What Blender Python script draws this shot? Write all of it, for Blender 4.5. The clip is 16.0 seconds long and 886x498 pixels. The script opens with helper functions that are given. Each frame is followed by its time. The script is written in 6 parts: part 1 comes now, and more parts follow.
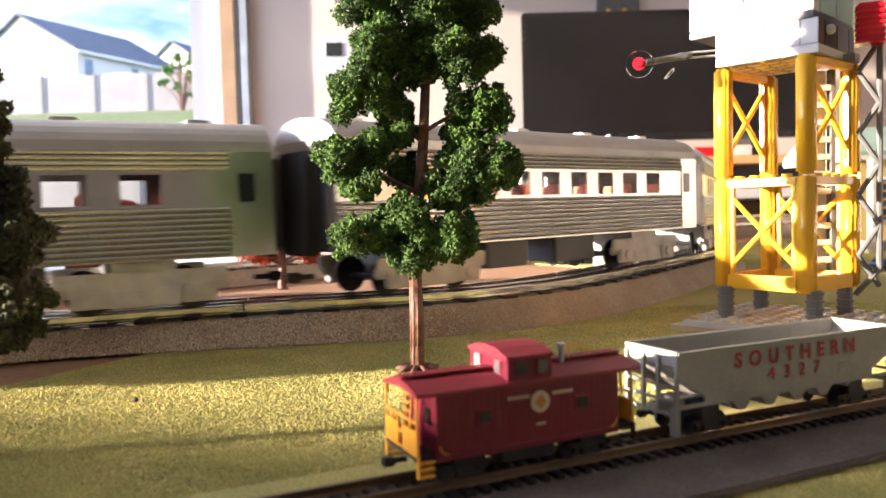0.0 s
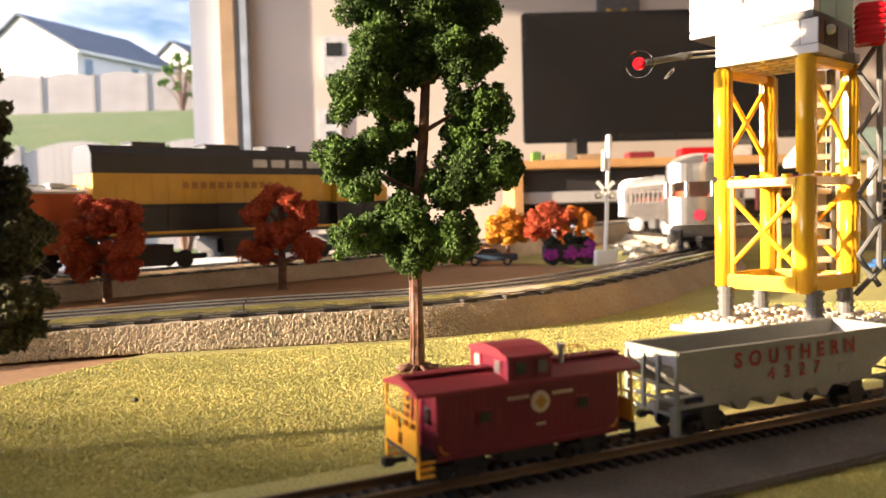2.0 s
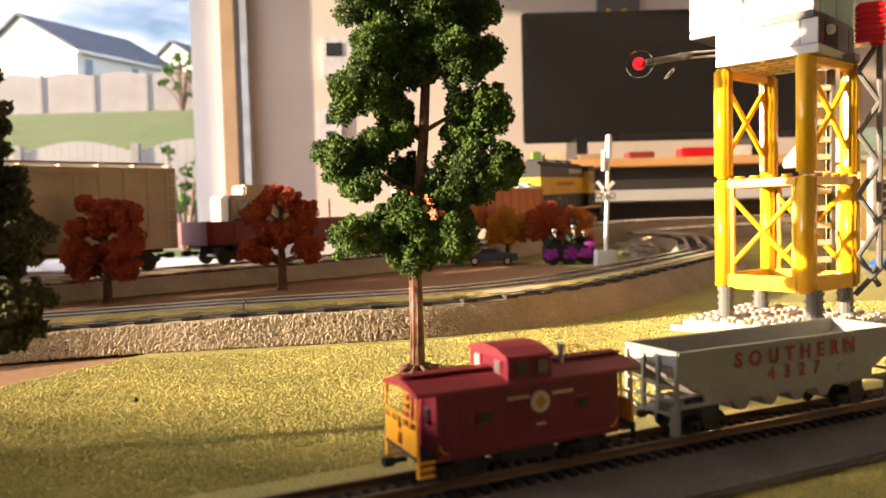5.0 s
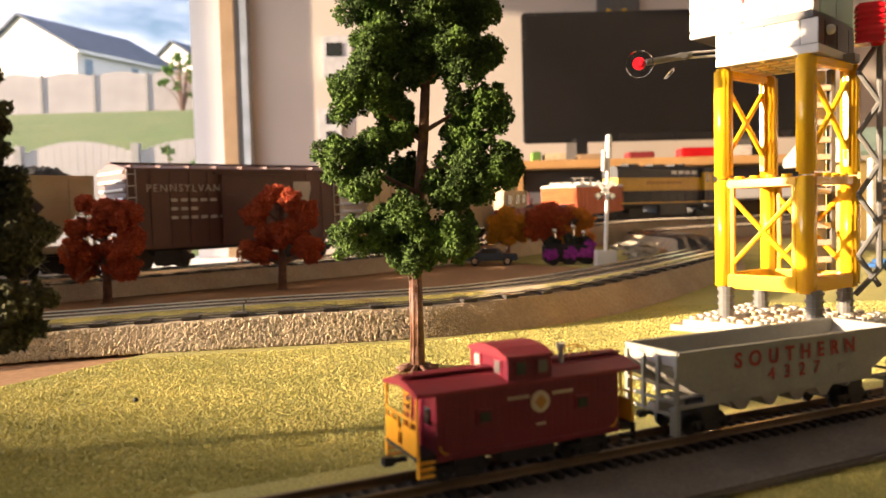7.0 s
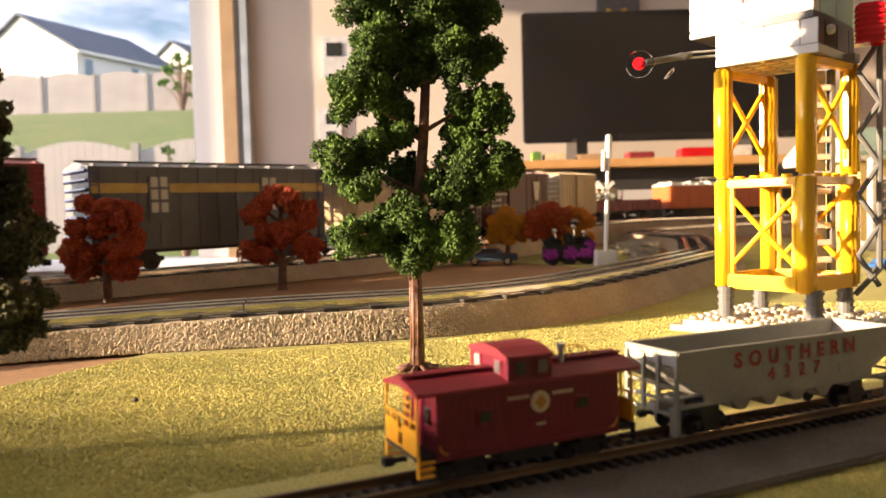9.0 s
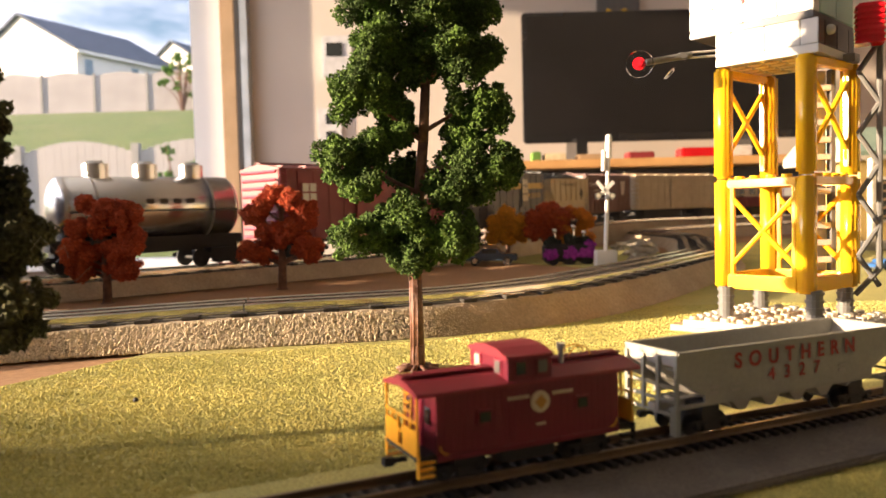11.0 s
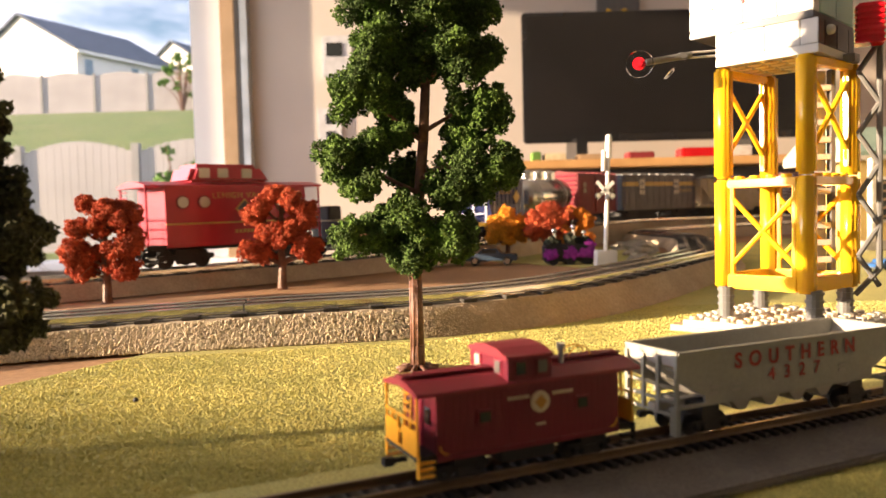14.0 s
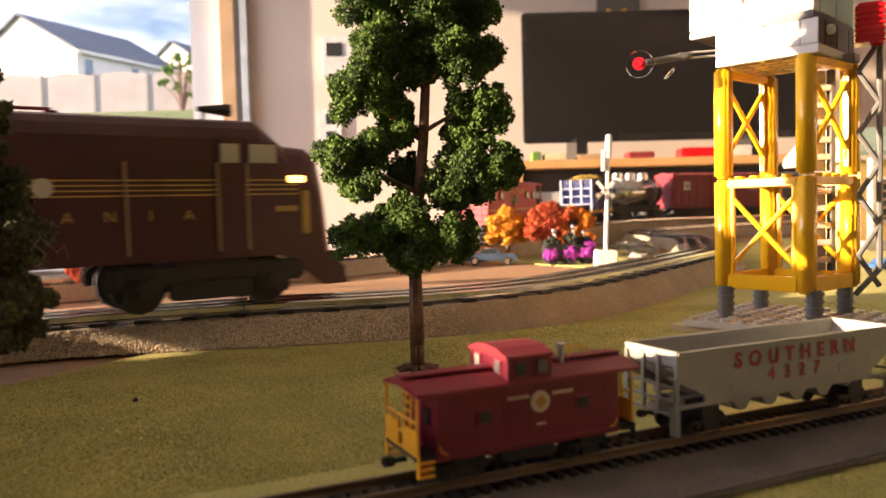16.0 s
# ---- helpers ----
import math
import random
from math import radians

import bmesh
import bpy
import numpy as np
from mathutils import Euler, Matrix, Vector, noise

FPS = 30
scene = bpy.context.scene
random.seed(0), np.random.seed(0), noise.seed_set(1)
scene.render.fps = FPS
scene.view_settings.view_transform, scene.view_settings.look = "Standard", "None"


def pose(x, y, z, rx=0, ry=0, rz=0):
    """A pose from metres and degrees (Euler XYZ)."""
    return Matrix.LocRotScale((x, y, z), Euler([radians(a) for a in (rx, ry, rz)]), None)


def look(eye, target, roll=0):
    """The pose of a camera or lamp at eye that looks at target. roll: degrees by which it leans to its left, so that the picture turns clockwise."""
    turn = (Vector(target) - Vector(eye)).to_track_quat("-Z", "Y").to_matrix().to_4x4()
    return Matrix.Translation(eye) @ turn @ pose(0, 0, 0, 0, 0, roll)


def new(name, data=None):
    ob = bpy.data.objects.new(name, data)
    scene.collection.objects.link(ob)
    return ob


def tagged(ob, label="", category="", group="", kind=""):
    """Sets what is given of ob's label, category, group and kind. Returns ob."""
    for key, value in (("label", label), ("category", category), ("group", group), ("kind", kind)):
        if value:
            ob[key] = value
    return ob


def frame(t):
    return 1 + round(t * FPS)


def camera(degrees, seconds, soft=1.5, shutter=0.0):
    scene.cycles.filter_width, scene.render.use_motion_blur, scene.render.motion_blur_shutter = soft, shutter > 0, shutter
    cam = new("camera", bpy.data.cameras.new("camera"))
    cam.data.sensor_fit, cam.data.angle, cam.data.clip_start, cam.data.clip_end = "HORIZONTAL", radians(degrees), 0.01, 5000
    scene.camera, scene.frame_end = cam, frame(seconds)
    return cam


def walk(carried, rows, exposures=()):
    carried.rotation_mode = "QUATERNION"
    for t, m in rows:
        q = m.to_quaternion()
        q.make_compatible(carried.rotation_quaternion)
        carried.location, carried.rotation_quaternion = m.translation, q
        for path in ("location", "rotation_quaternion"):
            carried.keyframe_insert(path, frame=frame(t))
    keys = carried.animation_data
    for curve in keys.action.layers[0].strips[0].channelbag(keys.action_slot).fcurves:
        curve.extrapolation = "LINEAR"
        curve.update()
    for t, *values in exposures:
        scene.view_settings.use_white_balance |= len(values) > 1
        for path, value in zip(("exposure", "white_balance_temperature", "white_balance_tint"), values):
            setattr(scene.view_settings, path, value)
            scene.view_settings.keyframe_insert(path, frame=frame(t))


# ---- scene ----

# ---------------------------------------------------------------- camera
cam = camera(60, 16.0, soft=1.6, shutter=0.25)
EYE = (0.0, 0.0, 0.062)
VIEW = look(EYE, (0.0, 1.0, 0.062 - 64 / 1358), -1.43)
walk(cam, [(0.0, VIEW), (16.0, VIEW)],
     exposures=[(0.0, 2.54, 5000, 19), (0.8, 2.46, 5150, 18), (1.6, 2.24, 5450, 18), (2.8, 2.07, 5900, 19), (15.0, 2.07, 6050, 20), (15.5, 2.26, 6050, 22), (16.0, 2.28, 6050, 24)])
cam.data.dof.use_dof, cam.data.dof.focus_distance, cam.data.dof.aperture_fstop = True, 0.34, 22.0

# ---------------------------------------------------------------- light
SUN_TURN, SUN_RISE = radians(11), radians(9.7)          # heading away from +x, height over the horizon
sun = new("sun", bpy.data.lights.new("sun", "SUN"))
sun.data.energy, sun.data.angle, sun.data.color = 5.0, radians(0.9), (1.0, 0.74, 0.42)
sun_way = Vector((math.cos(SUN_TURN) * math.cos(SUN_RISE), math.sin(SUN_TURN) * math.cos(SUN_RISE), -math.sin(SUN_RISE)))
sun.matrix_world = Matrix.Translation((-3, 0, 2)) @ sun_way.to_track_quat("-Z", "Y").to_matrix().to_4x4()
world = bpy.data.worlds.new("sky")
scene.world = world
world.use_nodes = True
sky = world.node_tree.nodes.new("ShaderNodeTexSky")
sky.sky_type, sky.sun_disc = "NISHITA", False
sky.sun_elevation = SUN_RISE
sky.sun_rotation = math.atan2(-sun_way.x, -sun_way.y)
world.node_tree.nodes["Background"].inputs["Strength"].default_value = 0.068
wt = world.node_tree
wtc, wmap, wnoise, wramp, wmix = (wt.nodes.new("ShaderNode" + k) for k in ("TexCoord", "Mapping", "TexNoise", "ValToRGB", "Mix"))
wmap.inputs["Scale"].default_value = (1.0, 1.0, 3.0)
wnoise.inputs["Scale"].default_value, wnoise.inputs["Detail"].default_value = 4.0, 7
wramp.color_ramp.elements[0].position, wramp.color_ramp.elements[1].position = 0.36, 0.56
wmix.data_type = "RGBA"
wmix.inputs[7].default_value = (6.6, 6.5, 6.6, 1)          # thin bright cloud
wt.links.new(wtc.outputs["Generated"], wmap.inputs["Vector"])
wt.links.new(wmap.outputs[0], wnoise.inputs["Vector"])
wt.links.new(wnoise.outputs["Fac"], wramp.inputs["Fac"])
wt.links.new(wramp.outputs["Color"], wmix.inputs[0])
wt.links.new(sky.outputs[0], wmix.inputs[6])
wt.links.new(wmix.outputs[2], wt.nodes["Background"].inputs["Color"])


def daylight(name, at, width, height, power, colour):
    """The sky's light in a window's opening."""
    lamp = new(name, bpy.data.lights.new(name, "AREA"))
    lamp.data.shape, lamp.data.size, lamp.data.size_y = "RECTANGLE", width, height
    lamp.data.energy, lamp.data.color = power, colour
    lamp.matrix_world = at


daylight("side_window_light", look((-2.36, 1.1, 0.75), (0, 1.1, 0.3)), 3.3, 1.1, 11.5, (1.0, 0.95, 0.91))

# ---------------------------------------------------------------- materials
def material(name, colour, second=None, scale=40.0, rough=0.6, metal=0.0, bump=0.0, bump_scale=None, spread=0.25,
             fine=0.0, fine_scale=900.0, alpha=None, subsurface=0.0, glow=None, island=0.0):
    """Two-scale noise between two colours, with grain and relief."""
    m = bpy.data.materials.new(name)
    m.use_nodes = True
    nt = m.node_tree
    b = nt.nodes["Principled BSDF"]
    b.inputs["Roughness"].default_value, b.inputs["Metallic"].default_value = rough, metal
    second = second or tuple(c * (1 - spread) for c in colour)
    tc = nt.nodes.new("ShaderNodeTexCoord")
    n1 = nt.nodes.new("ShaderNodeTexNoise")
    n1.inputs["Scale"].default_value, n1.inputs["Detail"].default_value = scale, 6
    nt.links.new(tc.outputs["Object"], n1.inputs["Vector"])
    ramp = nt.nodes.new("ShaderNodeValToRGB")
    ramp.color_ramp.elements[0].position, ramp.color_ramp.elements[1].position = 0.35, 0.65
    ramp.color_ramp.elements[0].color, ramp.color_ramp.elements[1].color = (*second, 1), (*colour, 1)
    nt.links.new(n1.outputs["Fac"], ramp.inputs["Fac"])
    out = ramp.outputs["Color"]
    if fine:
        n2 = nt.nodes.new("ShaderNodeTexNoise")
        n2.inputs["Scale"].default_value, n2.inputs["Detail"].default_value = fine_scale, 3
        nt.links.new(tc.outputs["Object"], n2.inputs["Vector"])
        mr = nt.nodes.new("ShaderNodeMapRange")
        mr.inputs["From Min"].default_value, mr.inputs["From Max"].default_value = 0.3, 0.7
        mr.inputs["To Min"].default_value, mr.inputs["To Max"].default_value = 1 - fine, 1 + fine
        nt.links.new(n2.outputs["Fac"], mr.inputs["Value"])
        mx = nt.nodes.new("ShaderNodeVectorMath")
        mx.operation = "SCALE"
        nt.links.new(out, mx.inputs[0])
        nt.links.new(mr.outputs[0], mx.inputs["Scale"])
        out = mx.outputs[0]
    if island:
        geo = nt.nodes.new("ShaderNodeNewGeometry")
        mr = nt.nodes.new("ShaderNodeMapRange")
        mr.inputs["To Min"].default_value, mr.inputs["To Max"].default_value = 1 - island, 1 + island
        nt.links.new(geo.outputs["Random Per Island"], mr.inputs["Value"])
        mx = nt.nodes.new("ShaderNodeVectorMath")
        mx.operation = "SCALE"
        nt.links.new(out, mx.inputs[0])
        nt.links.new(mr.outputs[0], mx.inputs["Scale"])
        out = mx.outputs[0]
    nt.links.new(out, b.inputs["Base Color"])
    if bump:
        n3 = nt.nodes.new("ShaderNodeTexNoise")
        n3.inputs["Scale"].default_value, n3.inputs["Detail"].default_value = bump_scale or fine_scale, 4
        nt.links.new(tc.outputs["Object"], n3.inputs["Vector"])
        bp = nt.nodes.new("ShaderNodeBump")
        bp.inputs["Strength"].default_value, bp.inputs["Distance"].default_value = bump, 0.001
        nt.links.new(n3.outputs["Fac"], bp.inputs["Height"])
        nt.links.new(bp.outputs["Normal"], b.inputs["Normal"])
    if subsurface:
        b.inputs["Subsurface Weight"].default_value = subsurface
        b.inputs["Subsurface Radius"].default_value = (0.003, 0.002, 0.001)
    if glow:
        b.inputs["Emission Color"].default_value, b.inputs["Emission Strength"].default_value = (*glow[0], 1), glow[1]
    return m


def glass_material(name, tint=(1, 1, 1), rough=0.0):
    m = bpy.data.materials.new(name)
    m.use_nodes = True
    b = m.node_tree.nodes["Principled BSDF"]
    b.inputs["Base Color"].default_value = (*tint, 1)
    b.inputs["Transmission Weight"].default_value, b.inputs["Roughness"].default_value = 1.0, rough
    b.inputs["IOR"].default_value = 1.1
    return m


MAT = dict(
    grass=material("grass_mat", (0.47, 0.42, 0.12), (0.35, 0.33, 0.10), 14, 0.95, fine=0.3, fine_scale=1100, bump=0.6, bump_scale=900),
    # paler than the foam: raking sun on the grains put in their colour
    grit=material("plaster_grains", (0.62, 0.52, 0.38), (0.52, 0.43, 0.31), 90, 0.7, fine=0.1, island=0.25),
    foam=material("plaster_foam", (0.42, 0.34, 0.24), (0.34, 0.27, 0.19), 30, 0.9, fine=0.15, fine_scale=500, bump=0.5, bump_scale=600),
    brown=material("brown_paper", (0.36, 0.20, 0.09), (0.30, 0.16, 0.07), 9, 0.85, fine=0.15, fine_scale=300, bump=0.3),
    steel=material("rail_steel", (0.72, 0.69, 0.63), (0.58, 0.55, 0.50), 60, 0.20, 1.0),
    blacktie=material("black_tie", (0.02, 0.018, 0.016), (0.035, 0.03, 0.025), 80, 0.6),
    grey=material("grey_roadbed", (0.14, 0.125, 0.105), (0.10, 0.092, 0.08), 60, 0.9, fine=0.25, fine_scale=1200, bump=0.4),
    black=material("black_plastic", (0.010, 0.010, 0.011), (0.017, 0.016, 0.016), 90, 0.6),
    red=material("caboose_red", (0.16, 0.004, 0.020), (0.13, 0.003, 0.016), 60, 0.45, fine=0.05),
    yellowrail=material("yellow_rail", (0.75, 0.36, 0.01), (0.62, 0.28, 0.01), 60, 0.4),
    hopper=material("hopper_grey", (0.31, 0.31, 0.27), (0.27, 0.27, 0.24), 70, 0.55, fine=0.06),
    brickyellow=material("toy_yellow", (0.90, 0.50, 0.004), (0.86, 0.47, 0.003), 20, 0.22, subsurface=0.12),
    brickwhite=material("toy_white", (0.62, 0.60, 0.585), (0.56, 0.55, 0.54), 20, 0.25),
    bricktan=material("toy_tan", (0.62, 0.50, 0.30), (0.56, 0.44, 0.26), 20, 0.3),
    brickgrey=material("toy_grey", (0.16, 0.16, 0.16), (0.13, 0.13, 0.13), 20, 0.3),
    wall=material("wall_paint", (0.51, 0.46, 0.415), (0.47, 0.425, 0.385), 3, 0.85, bump=0.1, bump_scale=300),
    white=material("white_paint", (0.80, 0.79, 0.77), (0.76, 0.75, 0.73), 5, 0.5),
    floor=material("floor_carpet", (0.30, 0.25, 0.20), (0.25, 0.21, 0.17), 5, 0.95, fine=0.2, fine_scale=200),
    tv=material("tv_black", (0.012, 0.012, 0.013), (0.016, 0.015, 0.015), 3, 0.25),
    wood=material("shelf_wood", (0.55, 0.32, 0.12), (0.45, 0.25, 0.09), 12, 0.5),
    lawn=material("lawn", (0.10, 0.15, 0.035), (0.14, 0.17, 0.05), 0.6, 0.95, fine=0.3, fine_scale=9),
    fence=material("vinyl_fence", (0.42, 0.39, 0.385), (0.36, 0.335, 0.33), 1.5, 0.6),
    siding=material("house_siding", (0.78, 0.77, 0.74), (0.74, 0.73, 0.70), 1.0, 0.6),
    shingle=material("roof_shingle", (0.10, 0.12, 0.16), (0.08, 0.10, 0.13), 1.5, 0.9, fine=0.2, fine_scale=14),
    bark=material("tree_bark", (0.19, 0.085, 0.05), (0.09, 0.04, 0.024), 250, 0.55, bump=1.0, bump_scale=350),
    leaf=material("tree_green", (0.080, 0.150, 0.014), (0.030, 0.060, 0.008), 60, 0.9, island=0.45),
    rust=material("autumn_red", (0.46, 0.085, 0.022), (0.33, 0.050, 0.016), 60, 0.9, island=0.35),
    gold=material("autumn_gold", (0.75, 0.36, 0.02), (0.62, 0.27, 0.015), 60, 0.9, island=0.3),
)

MAT.update(
    flock=material("flock_fibres", (0.56, 0.50, 0.15), (0.38, 0.36, 0.10), 25, 0.9, island=0.25),
    nrail=material("brown_rail", (0.20, 0.14, 0.08), (0.14, 0.10, 0.06), 80, 0.4, 0.6),
    # pinkish red: light on red car ends put in the colour; also the tail sign
    redlit_sign=material("pinkish_red", (0.30, 0.014, 0.045), (0.25, 0.011, 0.036), 80, 0.5),
    redroof=material("roof_red", (0.22, 0.012, 0.024), (0.18, 0.010, 0.019), 80, 0.5),
    darkglass=material("dark_pane", (0.03, 0.035, 0.035), None, 20, 0.15),
    cabpane=material("cab_pane", (0.16, 0.15, 0.14), None, 20, 0.12),
    paleglass=material("pale_pane", (0.55, 0.52, 0.42), None, 20, 0.2),
    steelgrey=material("grey_metal", (0.45, 0.45, 0.46), None, 60, 0.35, 0.5),
    cream=material("cream_print", (0.62, 0.52, 0.33), None, 60, 0.6),
    badgegold=material("gold_print", (0.45, 0.22, 0.03), None, 60, 0.6),
    hopperin=material("hopper_shade_grey", (0.36, 0.34, 0.31), (0.30, 0.28, 0.26), 80, 0.6),
    letterred=material("red_print", (0.34, 0.022, 0.018), None, 60, 0.6),
    platewhite=material("toy_stone", (0.62, 0.58, 0.50), (0.56, 0.52, 0.45), 20, 0.3),
    brickdark=material("toy_dark", (0.045, 0.035, 0.03), (0.035, 0.03, 0.026), 20, 0.3),
    brickred=material("toy_red", (0.50, 0.01, 0.01), None, 20, 0.25),
    tealpane=material("teal_pane", (0.30, 0.48, 0.44), (0.25, 0.42, 0.38), 20, 0.15),
    clear=glass_material("clear_plastic", (0.95, 0.95, 0.95)),
    redlamp=material("red_translucent", (0.75, 0.012, 0.02), (0.65, 0.01, 0.015), 20, 0.15, subsurface=0.3),
    olive=material("tree_olive", (0.075, 0.075, 0.028), (0.045, 0.05, 0.02), 60, 0.9, island=0.35),
    amber=material("autumn_amber", (0.66, 0.24, 0.015), (0.5, 0.16, 0.012), 60, 0.9, island=0.3),
    darkleaf=material("planter_leaf", (0.03, 0.035, 0.02), None, 60, 0.9, island=0.4),
    pink=material("flower_pink", (0.42, 0.05, 0.42), (0.30, 0.03, 0.34), 90, 0.8, island=0.4),
    fibre=material("pale_fibre", (0.35, 0.33, 0.25), None, 60, 0.8),
    carblue=material("car_blue", (0.05, 0.08, 0.13), (0.04, 0.06, 0.10), 60, 0.2),
    chrome=material("chrome", (0.75, 0.75, 0.76), None, 60, 0.15, 1.0),
    rock=material("rock_grey", (0.40, 0.37, 0.31), (0.28, 0.26, 0.22), 90, 0.9, fine=0.2, fine_scale=500, bump=0.6),
    silver=material("brushed_silver", (0.60, 0.60, 0.59), (0.52, 0.52, 0.515), 40, 0.24, 0.95),
    silverroof=material("silver_roof", (0.55, 0.55, 0.53), (0.48, 0.48, 0.47), 40, 0.42, 0.8),
    truckgrey=material("truck_grey", (0.66, 0.64, 0.60), (0.50, 0.49, 0.46), 90, 0.6, 0.2),
    seat=material("orange_seat", (0.60, 0.13, 0.05), (0.5, 0.1, 0.04), 60, 0.7),
    pane=glass_material("car_glass", (0.9, 0.9, 0.88)),
    windowglass=glass_material("window_glass", (0.86, 0.86, 0.87)),
    locoyellow=material("loco_yellow", (0.72, 0.42, 0.015), (0.64, 0.36, 0.012), 60, 0.4, fine=0.05),
    locogrey=material("loco_dark", (0.022, 0.022, 0.025), (0.016, 0.016, 0.019), 60, 0.45),
    maroon=material("maroon", (0.058, 0.008, 0.010), (0.048, 0.007, 0.008), 60, 0.38, fine=0.05),
    goldline=material("gold_line", (0.50, 0.33, 0.07), None, 60, 0.45),
    orangecar=material("orange_car", (0.55, 0.12, 0.02), (0.48, 0.10, 0.018), 60, 0.5, fine=0.06),
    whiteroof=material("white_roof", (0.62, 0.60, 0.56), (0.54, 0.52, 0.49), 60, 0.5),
    browncar=material("brown_car", (0.10, 0.035, 0.028), (0.085, 0.03, 0.024), 60, 0.5, fine=0.08),
    redcar=material("oxide_red", (0.20, 0.02, 0.025), (0.17, 0.017, 0.02), 60, 0.5, fine=0.06),
    tancar=material("tan_car", (0.50, 0.40, 0.26), (0.44, 0.35, 0.22), 60, 0.55, fine=0.06),
    greycar=material("grey_car", (0.10, 0.10, 0.10), (0.08, 0.08, 0.085), 60, 0.45, fine=0.06),
    bluecar=material("blue_car", (0.025, 0.035, 0.12), (0.02, 0.028, 0.10), 60, 0.4),
    bluewhite=material("pale_blue_frame", (0.40, 0.44, 0.58), None, 60, 0.4),
    coal=material("coal", (0.02, 0.02, 0.02), (0.035, 0.035, 0.035), 200, 0.5, island=0.4),
    ash=material("gold_ore", (0.45, 0.33, 0.06), None, 200, 0.7, island=0.4),
    brightred=material("caboose_bright_red", (0.40, 0.010, 0.030), (0.34, 0.008, 0.025), 60, 0.4),
    printwhite=material("white_print", (0.60, 0.55, 0.50), None, 60, 0.6),
    printdark=material("dark_print", (0.05, 0.04, 0.035), None, 60, 0.6),
    numberglow=material("number_board", (0.8, 0.4, 0.1), None, 60, 0.5, glow=((1.0, 0.42, 0.08), 1.6)),
    darkroof=material("console_dark", (0.03, 0.028, 0.027), None, 5, 0.5),
    cabinet=material("console_grey", (0.42, 0.41, 0.40), (0.38, 0.37, 0.36), 5, 0.5),
    trimwood=material("brown_trim", (0.34, 0.23, 0.13), (0.28, 0.19, 0.10), 12, 0.5),
    trimblue=material("metal_strip", (0.45, 0.50, 0.55), None, 12, 0.35, 0.5),
    lampgrey=material("switch_grey", (0.50, 0.51, 0.54), (0.40, 0.41, 0.44), 30, 0.5),
    teal=material("teal_roof", (0.28, 0.38, 0.32), (0.23, 0.32, 0.27), 60, 0.6),
    ochre=material("ochre_wall", (0.55, 0.40, 0.14), (0.48, 0.34, 0.11), 60, 0.7),
    hedge=material("shrub", (0.10, 0.20, 0.03), (0.06, 0.13, 0.02), 8, 0.9, island=0.5),
    screen=material("tv_screen", (0.014, 0.013, 0.013), None, 3, 0.18),
    fencepost=material("fence_post", (0.33, 0.315, 0.305), None, 2, 0.5),
    skypane=material("house_pane", (0.20, 0.28, 0.36), None, 2, 0.1),
    bluetoy=material("blue_toy", (0.04, 0.14, 0.40), None, 60, 0.3),
)


# ---------------------------------------------------------------- mesh helpers
def mesh_of(name, bm, mat, smooth=False):
    me = bpy.data.meshes.new(name)
    bm.to_mesh(me)
    bm.free()
    for m in (mat if isinstance(mat, (list, tuple)) else [mat]):
        me.materials.append(m)
    if smooth:
        for p in me.polygons:
            p.use_smooth = True
    return me


def part(name, bm, mat, parent=None, label="", at=None, smooth=False):
    ob = new(name, bm if isinstance(bm, bpy.types.Mesh) else mesh_of(name, bm, mat, smooth))
    if at is not None:
        ob.matrix_basis = at
    if parent:
        ob.parent = parent
    if label:
        ob["label"] = label
    return ob


def thing(name, at, label, category, group="", kind=""):
    ob = new(name)
    ob.empty_display_size = 0.02
    ob.matrix_basis = at
    return tagged(ob, label, category, group, kind)


def add_box(bm, x0, x1, y0, y1, z0, z1, bevel=0.0, m=None, slot=0):
    mat4 = Matrix.LocRotScale(((x0 + x1) / 2, (y0 + y1) / 2, (z0 + z1) / 2), None, (abs(x1 - x0), abs(y1 - y0), abs(z1 - z0)))
    g = bmesh.ops.create_cube(bm, size=1, matrix=mat4)
    vs = g["verts"]
    if bevel:
        es = list({e for v in vs for e in v.link_edges})
        r = bmesh.ops.bevel(bm, geom=es, offset=bevel, segments=2, affect="EDGES", clamp_overlap=True)
        vs = list({v for f in r["faces"] for v in f.verts} | {v for v in vs if v.is_valid})
    if slot:
        for f in {f for v in vs for f in v.link_faces}:
            f.material_index = slot
    if m is not None:
        bmesh.ops.transform(bm, matrix=m, verts=vs)
    return vs


def box(x0, x1, y0, y1, z0, z1, bevel=0.0, m=None):
    bm = bmesh.new()
    add_box(bm, x0, x1, y0, y1, z0, z1, bevel, m)
    return bm


def add_rod(bm, a, b, r0, r1=None, n=10, caps=True):
    a, b = Vector(a), Vector(b)
    d = b - a
    m = Matrix.Translation((a + b) / 2) @ d.to_track_quat("Z", "Y").to_matrix().to_4x4()
    return bmesh.ops.create_cone(bm, cap_ends=caps, segments=n, radius1=r0, radius2=r0 if r1 is None else r1, depth=d.length, matrix=m)["verts"]


def rod(a, b, r0, r1=None, n=10):
    bm = bmesh.new()
    add_rod(bm, a, b, r0, r1, n)
    return bm


